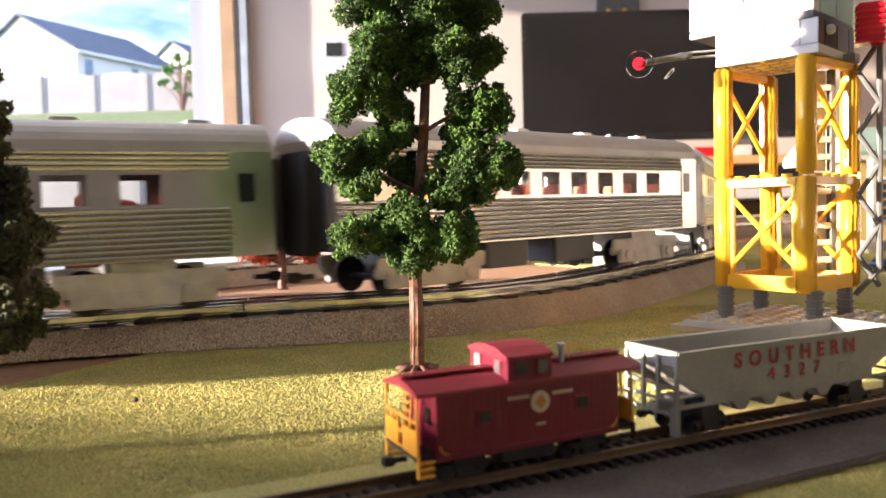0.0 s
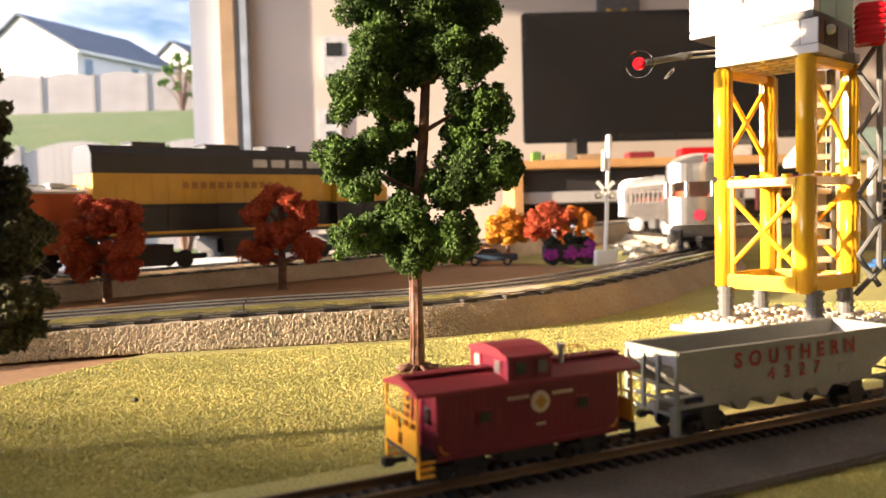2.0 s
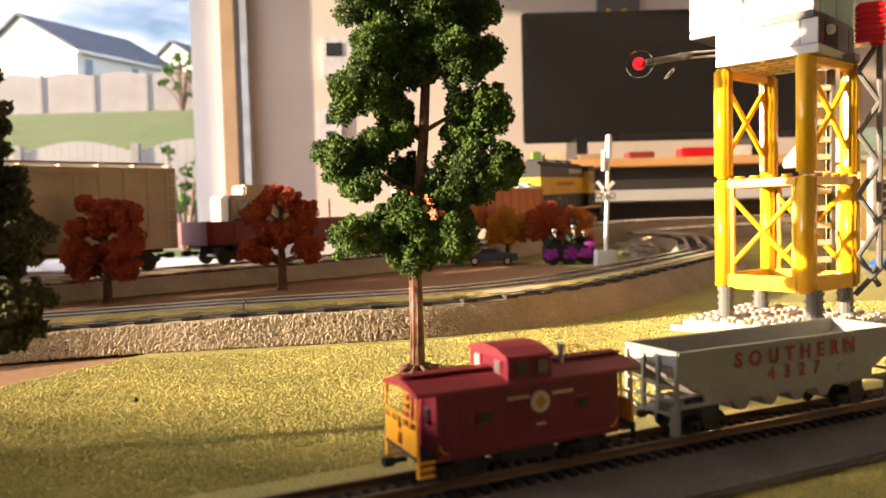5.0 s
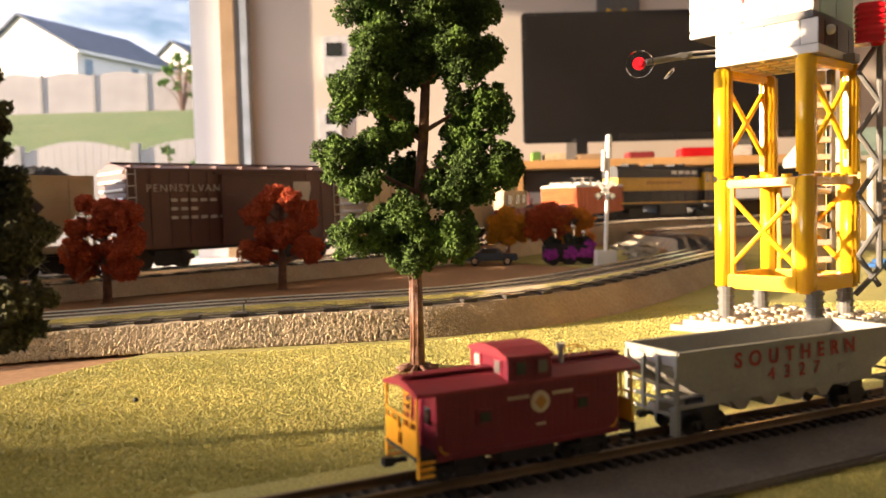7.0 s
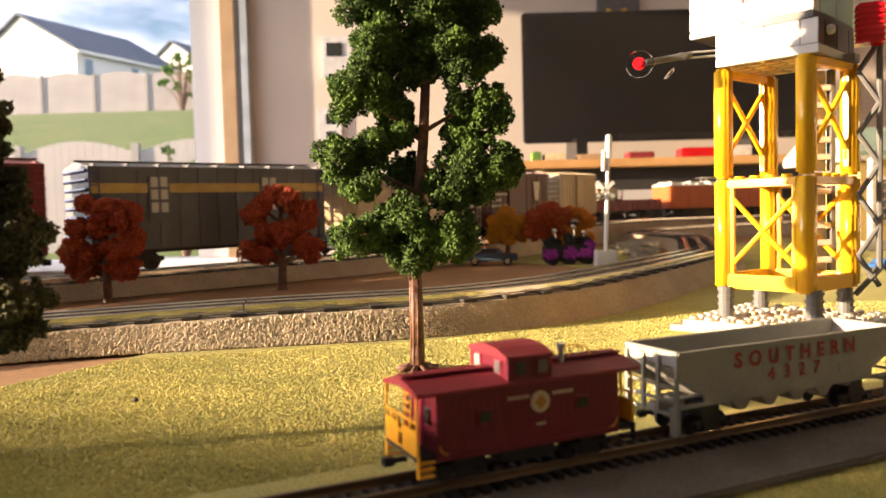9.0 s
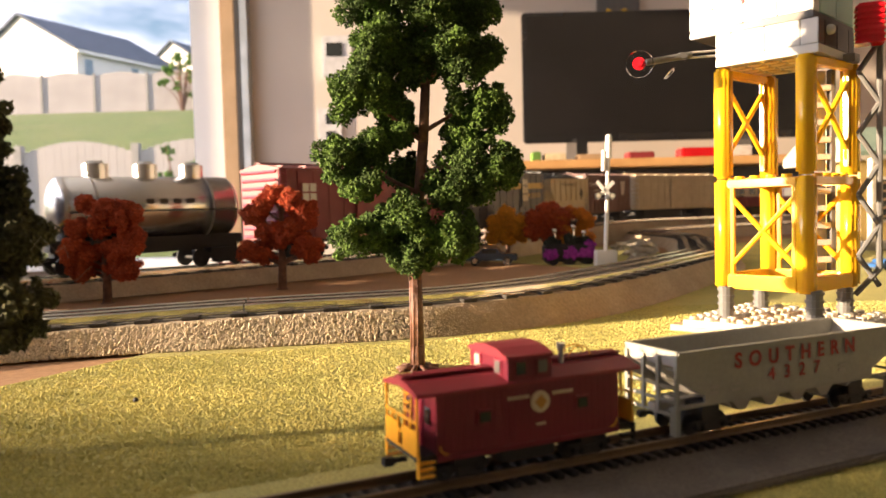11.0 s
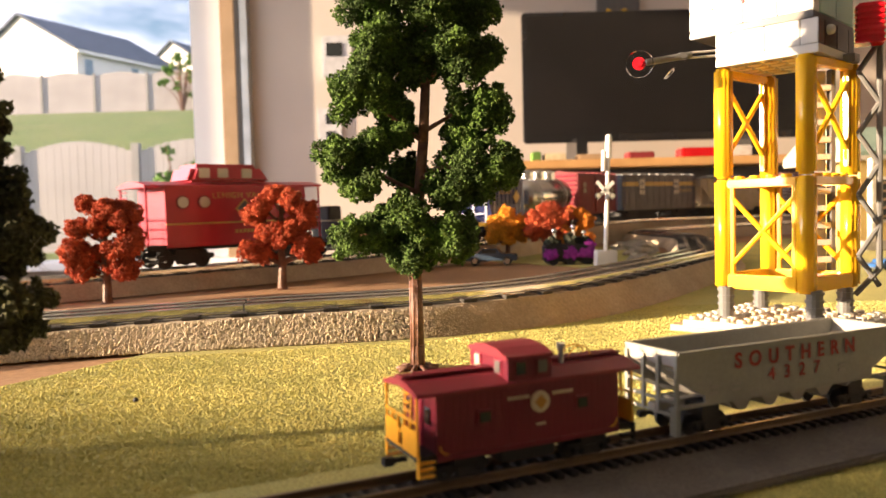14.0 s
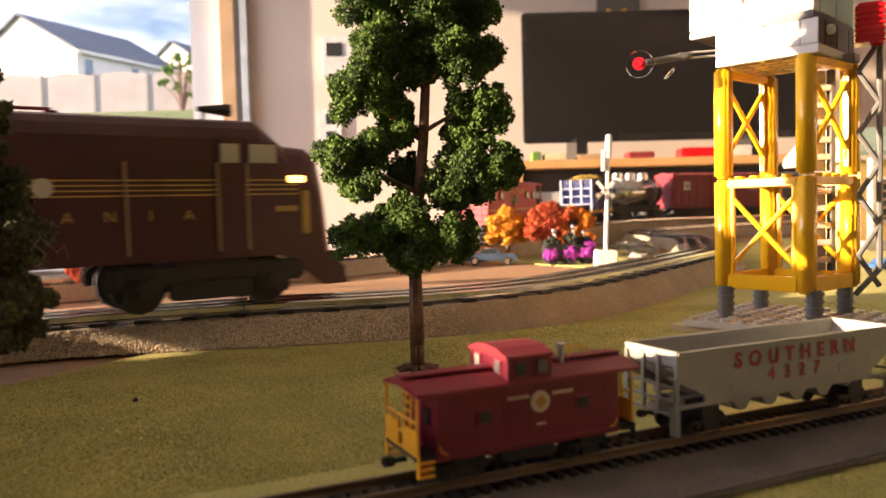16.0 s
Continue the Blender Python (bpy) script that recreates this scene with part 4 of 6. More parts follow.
# ---------------------------------------------------------------- cars, bush, signal, rocks inside the curve
def toy_car(x, y, turn, mat, label, size=.062, name="model_car"):
    top = thing(name, pose(x, y, -.001, 0, 0, turn), label, "model car")
    L, W = size, size * .40
    b = bmesh.new()
    q = [(-.5, .12), (-.5, .24), (-.46, .29), (-.20, .31), (-.12, .43), (.14, .44), (.26, .31), (.44, .27), (.5, .2), (.5, .12)]
    a = [b.verts.new((u * L, -W / 2, z * L * .75)) for u, z in q]
    c = [b.verts.new((u * L, W / 2, z * L * .75)) for u, z in q]
    for i in range(len(q)):
        j = (i + 1) % len(q)
        b.faces.new((a[i], a[j], c[j], c[i]))
    b.faces.new(a)
    b.faces.new(c)
    bmesh.ops.recalc_face_normals(b, faces=b.faces[:])
    bmesh.ops.bevel(b, geom=b.edges[:], offset=L * .012, segments=2, affect="EDGES")
    body = part("body", b, mat, top)
    for s in (-1, 1):
        part("side_window", box(-.10 * L, .17 * L, s * W / 2 - .0004, s * W / 2 + .0004, .235 * L, .31 * L, .0003), MAT["darkglass"], body)
        part("bumper", box(s * L * .5 - .001, s * L * .5 + .001, -W * .48, W * .48, .10 * L, .135 * L, .0004), MAT["chrome"], body)
        part("lamp", rod((.49 * L, s * W * .33, .17 * L), (.51 * L, s * W * .33, .17 * L), .0022, n=10), MAT["chrome"], body)
        for q in (-.31, .30):
            tyre = part("wheel", rod((q * L, s * W * .5 + s * .0006, .085 * L), (q * L, s * W * .34, .085 * L), .085 * L, n=18), MAT["black"], top)
            part("rim", rod((q * L, s * W * .5 + s * .0010, .085 * L), (q * L, s * W * .45, .085 * L), .05 * L, n=12), MAT["chrome"], tyre)


toy_car(.0570, .905, 172, MAT["carblue"], "dark blue toy saloon car with chrome trim on the brown ground")


def flower_bed():
    top = thing("flower_planter", pose(.1440, .880, -.001, 0, 0, 4), "dark planter wagon with purple and pink flowers", "planter")
    part("box", box(-.029, .029, -.010, .010, .004, .024, .002), MAT["black"], top)
    b = bmesh.new()
    for x in (-.02, 0, .02):
        add_rod(b, (x, -.012, .006), (x, .012, .006), .006, n=14)
    part("wheel", b, MAT["black"], top)
    me = clump_mesh("blossom", [(-.02, -.008, .012, .009, .007, .007), (0, -.009, .013, .009, .007, .007), (.019, -.009, .013, .009, .007, .008), (.024, -.006, .022, .006, .006, .005)], 1.6e7, .0012, 41, "pink")
    part("blossom", me, None, top, "purple-pink flowers")
    me = clump_mesh("foliage", [(-.018, 0, .026, .011, .009, .006), (.004, 0, .028, .010, .009, .007), (.02, .002, .026, .008, .008, .006)], 1.2e7, .0013, 42, "darkleaf")
    part("foliage", me, None, top)
    for x, z in ((-.016, .038), (.006, .042), (.018, .035)):
        b = rod((x, 0, .022), (x, 0, z), .0022, .0014, n=10)
        bmesh.ops.create_uvsphere(b, u_segments=10, v_segments=8, radius=.003, matrix=Matrix.Translation((x, 0, z + .001)))
        part("finial", b, MAT["chrome"], top)


flower_bed()


def crossing_signal():
    top = thing("crossing_signal", pose(.1765, .835, -.001, 0, 2.4, 0), "white railway crossing signal post with a crossbuck on a square base", "crossing signal")
    part("base", box(-.011, .011, -.010, .010, 0, .018, .001), MAT["white"], top)
    b = rod((0, 0, .016), (0, 0, .128), .0024, .0020, n=12)
    part("post", b, MAT["white"], top)
    b = rod((0, 0, .118), (0, 0, .140), .0040, .0034, n=12)
    bmesh.ops.create_uvsphere(b, u_segments=12, v_segments=8, radius=.0036, matrix=Matrix.Translation((0, 0, .140)))
    part("bell", b, MAT["white"], top)
    b = rod((-.005, -.001, .104), (-.005, -.001, .126), .0024, n=10)
    part("hood", b, MAT["white"], top)
    for s in (-1, 1):
        part("crossbuck_board", box(-.013, .013, -.0034, -.0026, -.0020, .0020, .0003, Matrix.Translation((-.003, 0, .083)) @ Matrix.Rotation(radians(45 * s), 4, "Y")), MAT["white"], top)
        lamp = part("lamp", rod((s * .0075 - .003, -.002, .077), (s * .0075 - .003, -.006, .077), .0036, n=14), MAT["black"], top)
        part("lens", rod((s * .0075 - .003, -.0058, .077), (s * .0075 - .003, -.0066, .077), .0026, n=12), MAT["paleglass"], lamp)


crossing_signal()


def rock(x, y, sx, sy, sz, seed, label="pale grey model rock beside the far track"):
    b = bmesh.new()
    bmesh.ops.create_icosphere(b, subdivisions=3, radius=1)
    for v in b.verts:
        n = noise.noise(v.co * 1.7 + Vector((seed, 0, 0))) * .5 + noise.noise(v.co * 5 + Vector((seed, 3, 0))) * .2
        v.co *= 1 + n
        v.co = Vector((v.co.x * sx, v.co.y * sy, max(-.2, v.co.z) * sz))
    ob = part("rock", b, MAT["rock"], at=pose(x, y, .0006, 0, 0, seed * 40))
    tagged(ob, label, "rock", "rocks by the far tracks")


for i, (x, y, s) in enumerate(((.262, 1.02, .016), (.285, 1.10, .022), (.243, .95, .010), (.30, 1.20, .02), (.225, .90, .007), (.27, 1.16, .014))):
    rock(x, y, s * 1.5, s, s * .55, i + 1)


# ---------------------------------------------------------------- rolling stock of the large railways
TRAIN = []          # (thing, line, place of its middle at 0 s, half wheelbase, speed)
V_FREIGHT, V_EXPRESS, V_DIESEL = 0.22, 0.400, 0.380
R_BIG = .0082


def stock(name, label, category, front, rear, line, speed, group):
    L = front - rear
    top = thing(name, Matrix(), label, category, group)
    TRAIN.append((top, line, (front + rear) / 2, L * (.42 if line is NEAR else .33), speed))
    return top, L / 2


def running_gear(top, hl, base=.034, at=None, mat="black", frame_half=.0235, top_z=.017):
    for s in (-1, 1):
        bogie(top, s * (at or hl * .68), base, R_BIG, .0178, frame_half, MAT[mat], top_z, MAT["black"])
        coupler(top, s * (hl - .006), s, .012, .0065, MAT["black"])
    part("underframe", box(-hl + .004, hl - .004, -.009, .009, .0150, .0195), MAT["black"], top)


def body_box(top, hl, w, z0, z1, mat, ribs=0, name="body", slope=.003):
    b = bmesh.new()
    extrude_profile(b, [(-w, z0), (-w, z1), (w, z1), (w, z0)], -hl, hl)
    rib_at = []
    for k in range(ribs):
        x = -hl + .004 + (2 * hl - .008) * k / max(1, ribs - 1)
        rib_at.append(x)
    body = part(name, b, MAT[mat], top)
    part("side_sill", box(-hl, hl, -w - .0007, w + .0007, z0 - .0006, z0 + .0024, .0003), MAT[mat], body)
    if rib_at:
        rib = mesh_of("rib", box(-.0011, .0011, -w - .0008, w + .0008, z0 + .001, z1 - .001), MAT[mat])
        for x in rib_at:
            part("rib", rib, None, body, at=Matrix.Translation((x, 0, 0)))
    return body


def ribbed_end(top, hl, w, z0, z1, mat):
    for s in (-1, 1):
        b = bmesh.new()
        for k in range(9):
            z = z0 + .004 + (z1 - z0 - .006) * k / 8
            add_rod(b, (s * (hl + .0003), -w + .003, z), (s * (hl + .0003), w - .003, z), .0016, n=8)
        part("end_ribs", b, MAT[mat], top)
        b = bmesh.new()
        for k in range(7):
            z = z0 + .004 + (z1 - z0 - .008) * k / 6
            add_rod(b, (s * (hl - .0075), -w - .0016, z), (s * (hl - .0005), -w - .0016, z), .0005, n=6)
        for x in (hl - .0075, hl - .0005):
            add_rod(b, (s * x, -w - .0016, z0), (s * x, -w - .0016, z1), .0005, n=6)
        part("ladder", b, MAT[mat], top)


def pitched_roof(top, hl, w, z1, rise, mat, walk_way=True):
    b = bmesh.new()
    extrude_profile(b, [(-w - .0014, z1 - .0006), (-w - .0012, z1 + .0012), (-w * .4, z1 + rise * .75), (0, z1 + rise), (w * .4, z1 + rise * .75), (w + .0012, z1 + .0012), (w + .0014, z1 - .0006)], -hl - .0006, hl + .0006)
    for k in range(9):
        x = -hl + .005 + (2 * hl - .01) * k / 8
        add_box(b, x - .0006, x + .0006, -w, w, z1 + rise * .3, z1 + rise * .62)
    r = part("roof", b, MAT[mat], top)
    if walk_way:
        part("roof_walk", box(-hl - .002, hl + .002, -.0045, .0045, z1 + rise + .0004, z1 + rise + .0014), MAT[mat], r)


def boxcar(front, rear, mat, label, top_z=.093, text=(), roof=None, end=None, door=True, speed=V_FREIGHT):
    top, hl = stock("boxcar", label, "boxcar", front, rear, FAR, speed, "freight train cars")
    w, z0, z1 = .0305, .0195, top_z - .007
    body = body_box(top, hl, w, z0, z1, mat, 13)
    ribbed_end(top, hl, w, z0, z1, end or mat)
    pitched_roof(top, hl, w, z1, .0062, roof or mat)
    running_gear(top, hl)
    if door:
        b = box(-.024, .024, -w - .0032, -w - .0010, z0 + .002, z1 - .004, .0005)
        for k in range(5):
            z = z0 + .008 + (z1 - z0 - .016) * k / 4
            add_box(b, -.023, .023, -w - .0040, -w - .0030, z - .0012, z + .0012)
        d = part("door", b, MAT[mat], body)
        part("door_rail", box(-.03, .05, -w - .0042, -w - .0008, z1 - .0034, z1 - .0018), MAT[mat], d)
    for s, size, x, z, wide in text:
        writing(s, size, on_side(x, -w - .0018, z), MAT["printwhite"], body, wide=wide)
    return top, body, hl, w


# ---- diesel at the head of the freight
def freight_diesel():
    top, hl = stock("diesel_locomotive", "yellow and dark grey diesel freight locomotive with walkway handrails", "locomotive", .705, .358, FAR, V_FREIGHT, "")
    w = .0195
    b = bmesh.new()
    add_box(b, -hl + .006, hl - .006, -.031, .031, .0235, .0275, .0005)
    for s in (-1, 1):
        add_box(b, s * (hl - .020), s * (hl - .002), -.031, .031, .012, .0255, .001)
    frame_ = part("frame", b, MAT["locogrey"], top)
    part("walkway_edge", box(-hl + .006, hl - .006, -.0318, -.0306, .0262, .0280), MAT["locoyellow"], frame_)
    b = bmesh.new()
    extrude_profile(b, [(-w, .0276), (-w, .052), (w, .052), (w, .0276)], -hl + .022, hl - .090)
    part("long_hood_lower", b, MAT["locogrey"], top, "dark grey lower hood band")
    # the hood is dark below and above, yellow between
    b = bmesh.new()
    extrude_profile(b, [(-w - .0006, .0475), (-w - .0006, .0700), (w + .0006, .0700), (w + .0006, .0475)], -hl + .0215, hl - .090)
    for k in range(16):
        x = -hl + .03 + (2 * hl - .125) * k / 15
        add_box(b, x - .0045, x + .0045, -w - .0011, -w, .0490, .0670, .0004)
    hood = part("long_hood", b, MAT["locoyellow"], top, "yellow hood side with doors")
    b = bmesh.new()
    extrude_profile(b, [(-w - .0010, .0695), (-w - .0010, .083), (-w + .005, .089), (w - .005, .089), (w + .0010, .083), (w + .0010, .0695)], -hl + .021, hl - .088)
    roof = part("hood_roof", b, MAT["locogrey"], top)
    for x, l in ((-.10, .03), (-.03, .035), (.03, .03)):
        b = bmesh.new()
        add_box(b, x - l / 2, x + l / 2, -.012, .012, .0885, .0925, .001)
        for k in range(5):
            add_rod(b, (x - l / 2 + l * k / 4, -.011, .0925), (x - l / 2 + l * k / 4, .011, .0925), .0006, n=6)
        part("fan", b, MAT["locogrey"], roof)
    b = rod((.052, 0, .088), (.052, 0, .0945), .0045, .004, n=12)
    part("exhaust_stack", b, MAT["locogrey"], roof)
    for k in range(4):
        part("vent", box(-.005 + .02 * k, .010 + .02 * k, -w - .0016, -w - .0008, .075, .081, .0003), MAT["steelgrey"], roof)
    # cab
    x0, x1 = hl - .089, hl - .045
    b = bmesh.new()
    extrude_profile(b, [(-.0288, .0276), (-.0288, .078), (.0288, .078), (.0288, .0276)], x0, x1)
    cab = part("cab", b, MAT["locoyellow"], top, "yellow cab with a sloped dark roof")
    part("cab_lower_band", box(x0 - .0004, x1 + .0004, -.0292, .0292, .0276, .0470, .0003), MAT["locogrey"], cab)
    b = bmesh.new()
    q = [(x0 - .001, .0775), (x0 - .001, .0855), (x1 - .012, .0870), (x1 + .001, .0815), (x1 + .002, .0775)]
    a = [b.verts.new((x, -.0292, z)) for x, z in q]
    c = [b.verts.new((x, .0292, z)) for x, z in q]
    for i in range(5):
        j = (i + 1) % 5
        b.faces.new((a[i], a[j], c[j], c[i]))
    b.faces.new(a), b.faces.new(c)
    bmesh.ops.recalc_face_normals(b, faces=b.faces[:])
    bmesh.ops.bevel(b, geom=b.edges[:], offset=.0012, segments=2, affect="EDGES")
    part("cab_roof", b, MAT["locogrey"], cab)
    for xa, xb in ((x0 + .006, x0 + .010), (x1 - .019, x1 - .005)):
        f = part("window_frame", box(xa - .001, xb + .001, -.0296, -.0286, .0615, .0755, .0003), MAT["locogrey"], cab)
        part("pane", box(xa, xb, -.0299, -.0292, .0625, .0745), MAT["paleglass"], f)
    part("short_hood", box(x1, hl - .012, -.020, .020, .0276, .0625, .003), MAT["locoyellow"], top)
    part("nose_band", box(x1, hl - .0114, -.0206, .0206, .0276, .0470, .001), MAT["locogrey"], top)
    b = bmesh.new()
    for k in range(15):
        x = -hl + .008 + (2 * hl - .016) * k / 14
        add_rod(b, (x, -.0305, .026), (x, -.0305, .046), .0006, n=6)
    for z in (.046,):
        add_rod(b, (-hl + .008, -.0305, z), (hl - .008, -.0305, z), .0006, n=6)
    for y in (-.025, -.008, .008, .025):
        add_rod(b, (hl - .005, y, .026), (hl - .005, y, .050), .0006, n=6)
    add_rod(b, (hl - .005, -.028, .050), (hl - .005, .028, .050), .0006, n=6)
    part("handrail", b, MAT["locogrey"], top)
    part("fuel_tank", box(-.045, .040, -.024, .024, .006, .024, .004), MAT["locogrey"], top)
    for s in (-1, 1):
        t = bogie(top, s * (hl - .066), .066, R_BIG, .0178, .0245, MAT["black"], .022, MAT["black"])
        coupler(top, s * (hl - .006), s, .014, .0065, MAT["black"])
    for x in range(12):
        part("lettering", box(-.075 + .0085 * x, -.070 + .0085 * x, -w - .0018, -w - .0011, .0585, .0635), MAT["badgegold"], hood)


freight_diesel()
for o in TRAIN[0][0].children:
    if not o.name.startswith(("truck", "coupler")):
        o.matrix_basis = Matrix.Diagonal((1, 1.06, 1.2, 1)) @ o.matrix_basis


# ---- orange car with a pale roof of hatches
def orange_car():
    top, body, hl, w = boxcar(.372, .096, "orangecar", "orange ribbed boxcar with a pale roof and roof hatches", top_z=.074, roof="whiteroof", door=False)
    for k in range(6):
        x = -hl + .018 + (2 * hl - .036) * k / 5
        b = box(x - .006, x + .006, -.019, .019, .0708, .0752, .0008)
        part("hatch", b, MAT["whiteroof"], top)
    b = bmesh.new()
    for x in (-.03, .012):
        for y in (-.008, .008):
            add_rod(b, (x, y, .073), (x, y, .0835), .0007, n=6)
    for y in (-.008, .008):
        add_rod(b, (-.045, y, .0835), (.026, y, .0835), .0009, n=6)
    part("roof_rack", b, MAT["whiteroof"], top)


orange_car()


def gondola(front, rear, mat, label, z1, name="gondola"):
    top, hl = stock(name, label, "gondola", front, rear, FAR, V_FREIGHT, "freight train cars")
    w = .0300
    b = bmesh.new()
    for s in (-1, 1):
        add_box(b, -hl, hl, min(s * w, s * (w - .0016)), max(s * w, s * (w - .0016)), .0195, z1)
        add_box(b, -hl, hl, min(s * (w + .0008), s * (w - .002)), max(s * (w + .0008), s * (w - .002)), z1 - .0022, z1)
        add_box(b, s * (hl - .0016) if s > 0 else -hl, hl if s > 0 else -hl + .0016, -w, w, .0195, z1)
        for k in range(12):
            x = -hl + .006 + (2 * hl - .012) * k / 11
            add_box(b, x - .0012, x + .0012, min(s * (w + .0012), s * w), max(s * (w + .0012), s * w), .0195, z1 - .001)
    add_box(b, -hl, hl, -w, w, .0190, .0206)
    part("body", b, MAT[mat], top)
    running_gear(top, hl)
    return top, hl, w


top, hl, w = gondola(.062, -.190, "redcar", "dark red low gondola carrying a tan machine cab", .040)
b = box(-hl + .03, -hl + .105, -.018, .018, .0208, .064, .002)
add_box(b, -hl + .05, -hl + .085, -.012, .012, .063, .074, .002)
mach = part("machine_cab", b, MAT["tancar"], top, "tan machine cab with small windows")
for x in (-hl + .045, -hl + .07, -hl + .09):
    part("pane", box(x - .006, x + .006, -.0186, -.0178, .046, .058), MAT["darkglass"], mach)
for x in (-hl + .040, -hl + .098):
    for y in (-.021, .021):
        tyre = part("tyre", rod((x, y - .005, .0315), (x, y + .005, .0315), .0112, n=24), MAT["black"], mach)
        part("rim", rod((x, y - .0054, .0315), (x, y + .0054, .0315), .0055, n=16), MAT["cream"], tyre)
b = rod((-.01, -.012, .02), (.004, -.012, .052), .0014, n=8)
add_rod(b, (.04, .01, .02), (.04, .01, .06), .0012, n=8)
part("boom", b, MAT["redcar"], top)

# white end ribs and ladders: low sun on the car ends put in the colour
boxcar(-.215, -.455, "tancar", "tan boxcar with a faded emblem, ribbed ends painted sunlit white", text=(), end="whiteroof")
_, body, hl, w = boxcar(-.483, -.697, "browncar", "dark brown boxcar with white lettering, ribbed ends painted sunlit white", text=(("PENNSYLVANIA", .0092, -.052, .070, 1.25), ), end="whiteroof", roof="browncar")
for z, n in ((.060, 5), (.0525, 3), (.045, 6)):
    for k in range(n):
        part("lettering", box(-.07 + .009 * k, -.064 + .009 * k, -w - .002, -w - .0014, z - .0014, z + .0014), MAT["printwhite"], body)
b = bmesh.new()
q = [(-.009, .012), (.009, .012), (.010, .006), (.005, -.014), (-.005, -.014), (-.010, .006)]
vs = [b.verts.new((x, 0, z)) for x, z in q]
f = b.faces.new(vs)
r = bmesh.ops.extrude_face_region(b, geom=[f])
bmesh.ops.translate(b, verts=[v for v in r["geom"] if isinstance(v, bmesh.types.BMVert)], vec=(0, -.0006, 0))
bmesh.ops.recalc_face_normals(b, faces=b.faces[:])
part("emblem", b, MAT["printwhite"], body, at=Matrix.Translation((.062, -w - .0012, .064)))


def heap(name, x, hl, w, z, h, mat, seed):
    rng = np.random.default_rng(seed)
    n = 900
    u, v = rng.uniform(-1, 1, n), rng.uniform(-1, 1, n)
    top = z + h * np.maximum(0, 1 - u * u) * np.maximum(0, 1 - v * v) * rng.uniform(.75, 1, n)
    octa = np.array([[1, 0, 0], [-1, 0, 0], [0, 1, 0], [0, -1, 0], [0, 0, 1], [0, 0, -1]], float)
    tri = np.array([(0, 2, 4), (2, 1, 4), (1, 3, 4), (3, 0, 4), (2, 0, 5), (1, 2, 5), (3, 1, 5), (0, 3, 5)])
    P = np.stack([x + u * hl, v * w, top], 1)
    V = P[:, None, :] + octa[None] * rng.uniform(.0015, .0034, (n, 1, 1)) * rng.uniform(.6, 1.3, (n, 6, 1))
    me = bpy.data.meshes.new(name)
    me.from_pydata(V.reshape(-1, 3).tolist(), [], (np.arange(n)[:, None, None] * 6 + tri[None]).reshape(-1, 3).tolist())
    me.materials.append(MAT[mat])
    return me


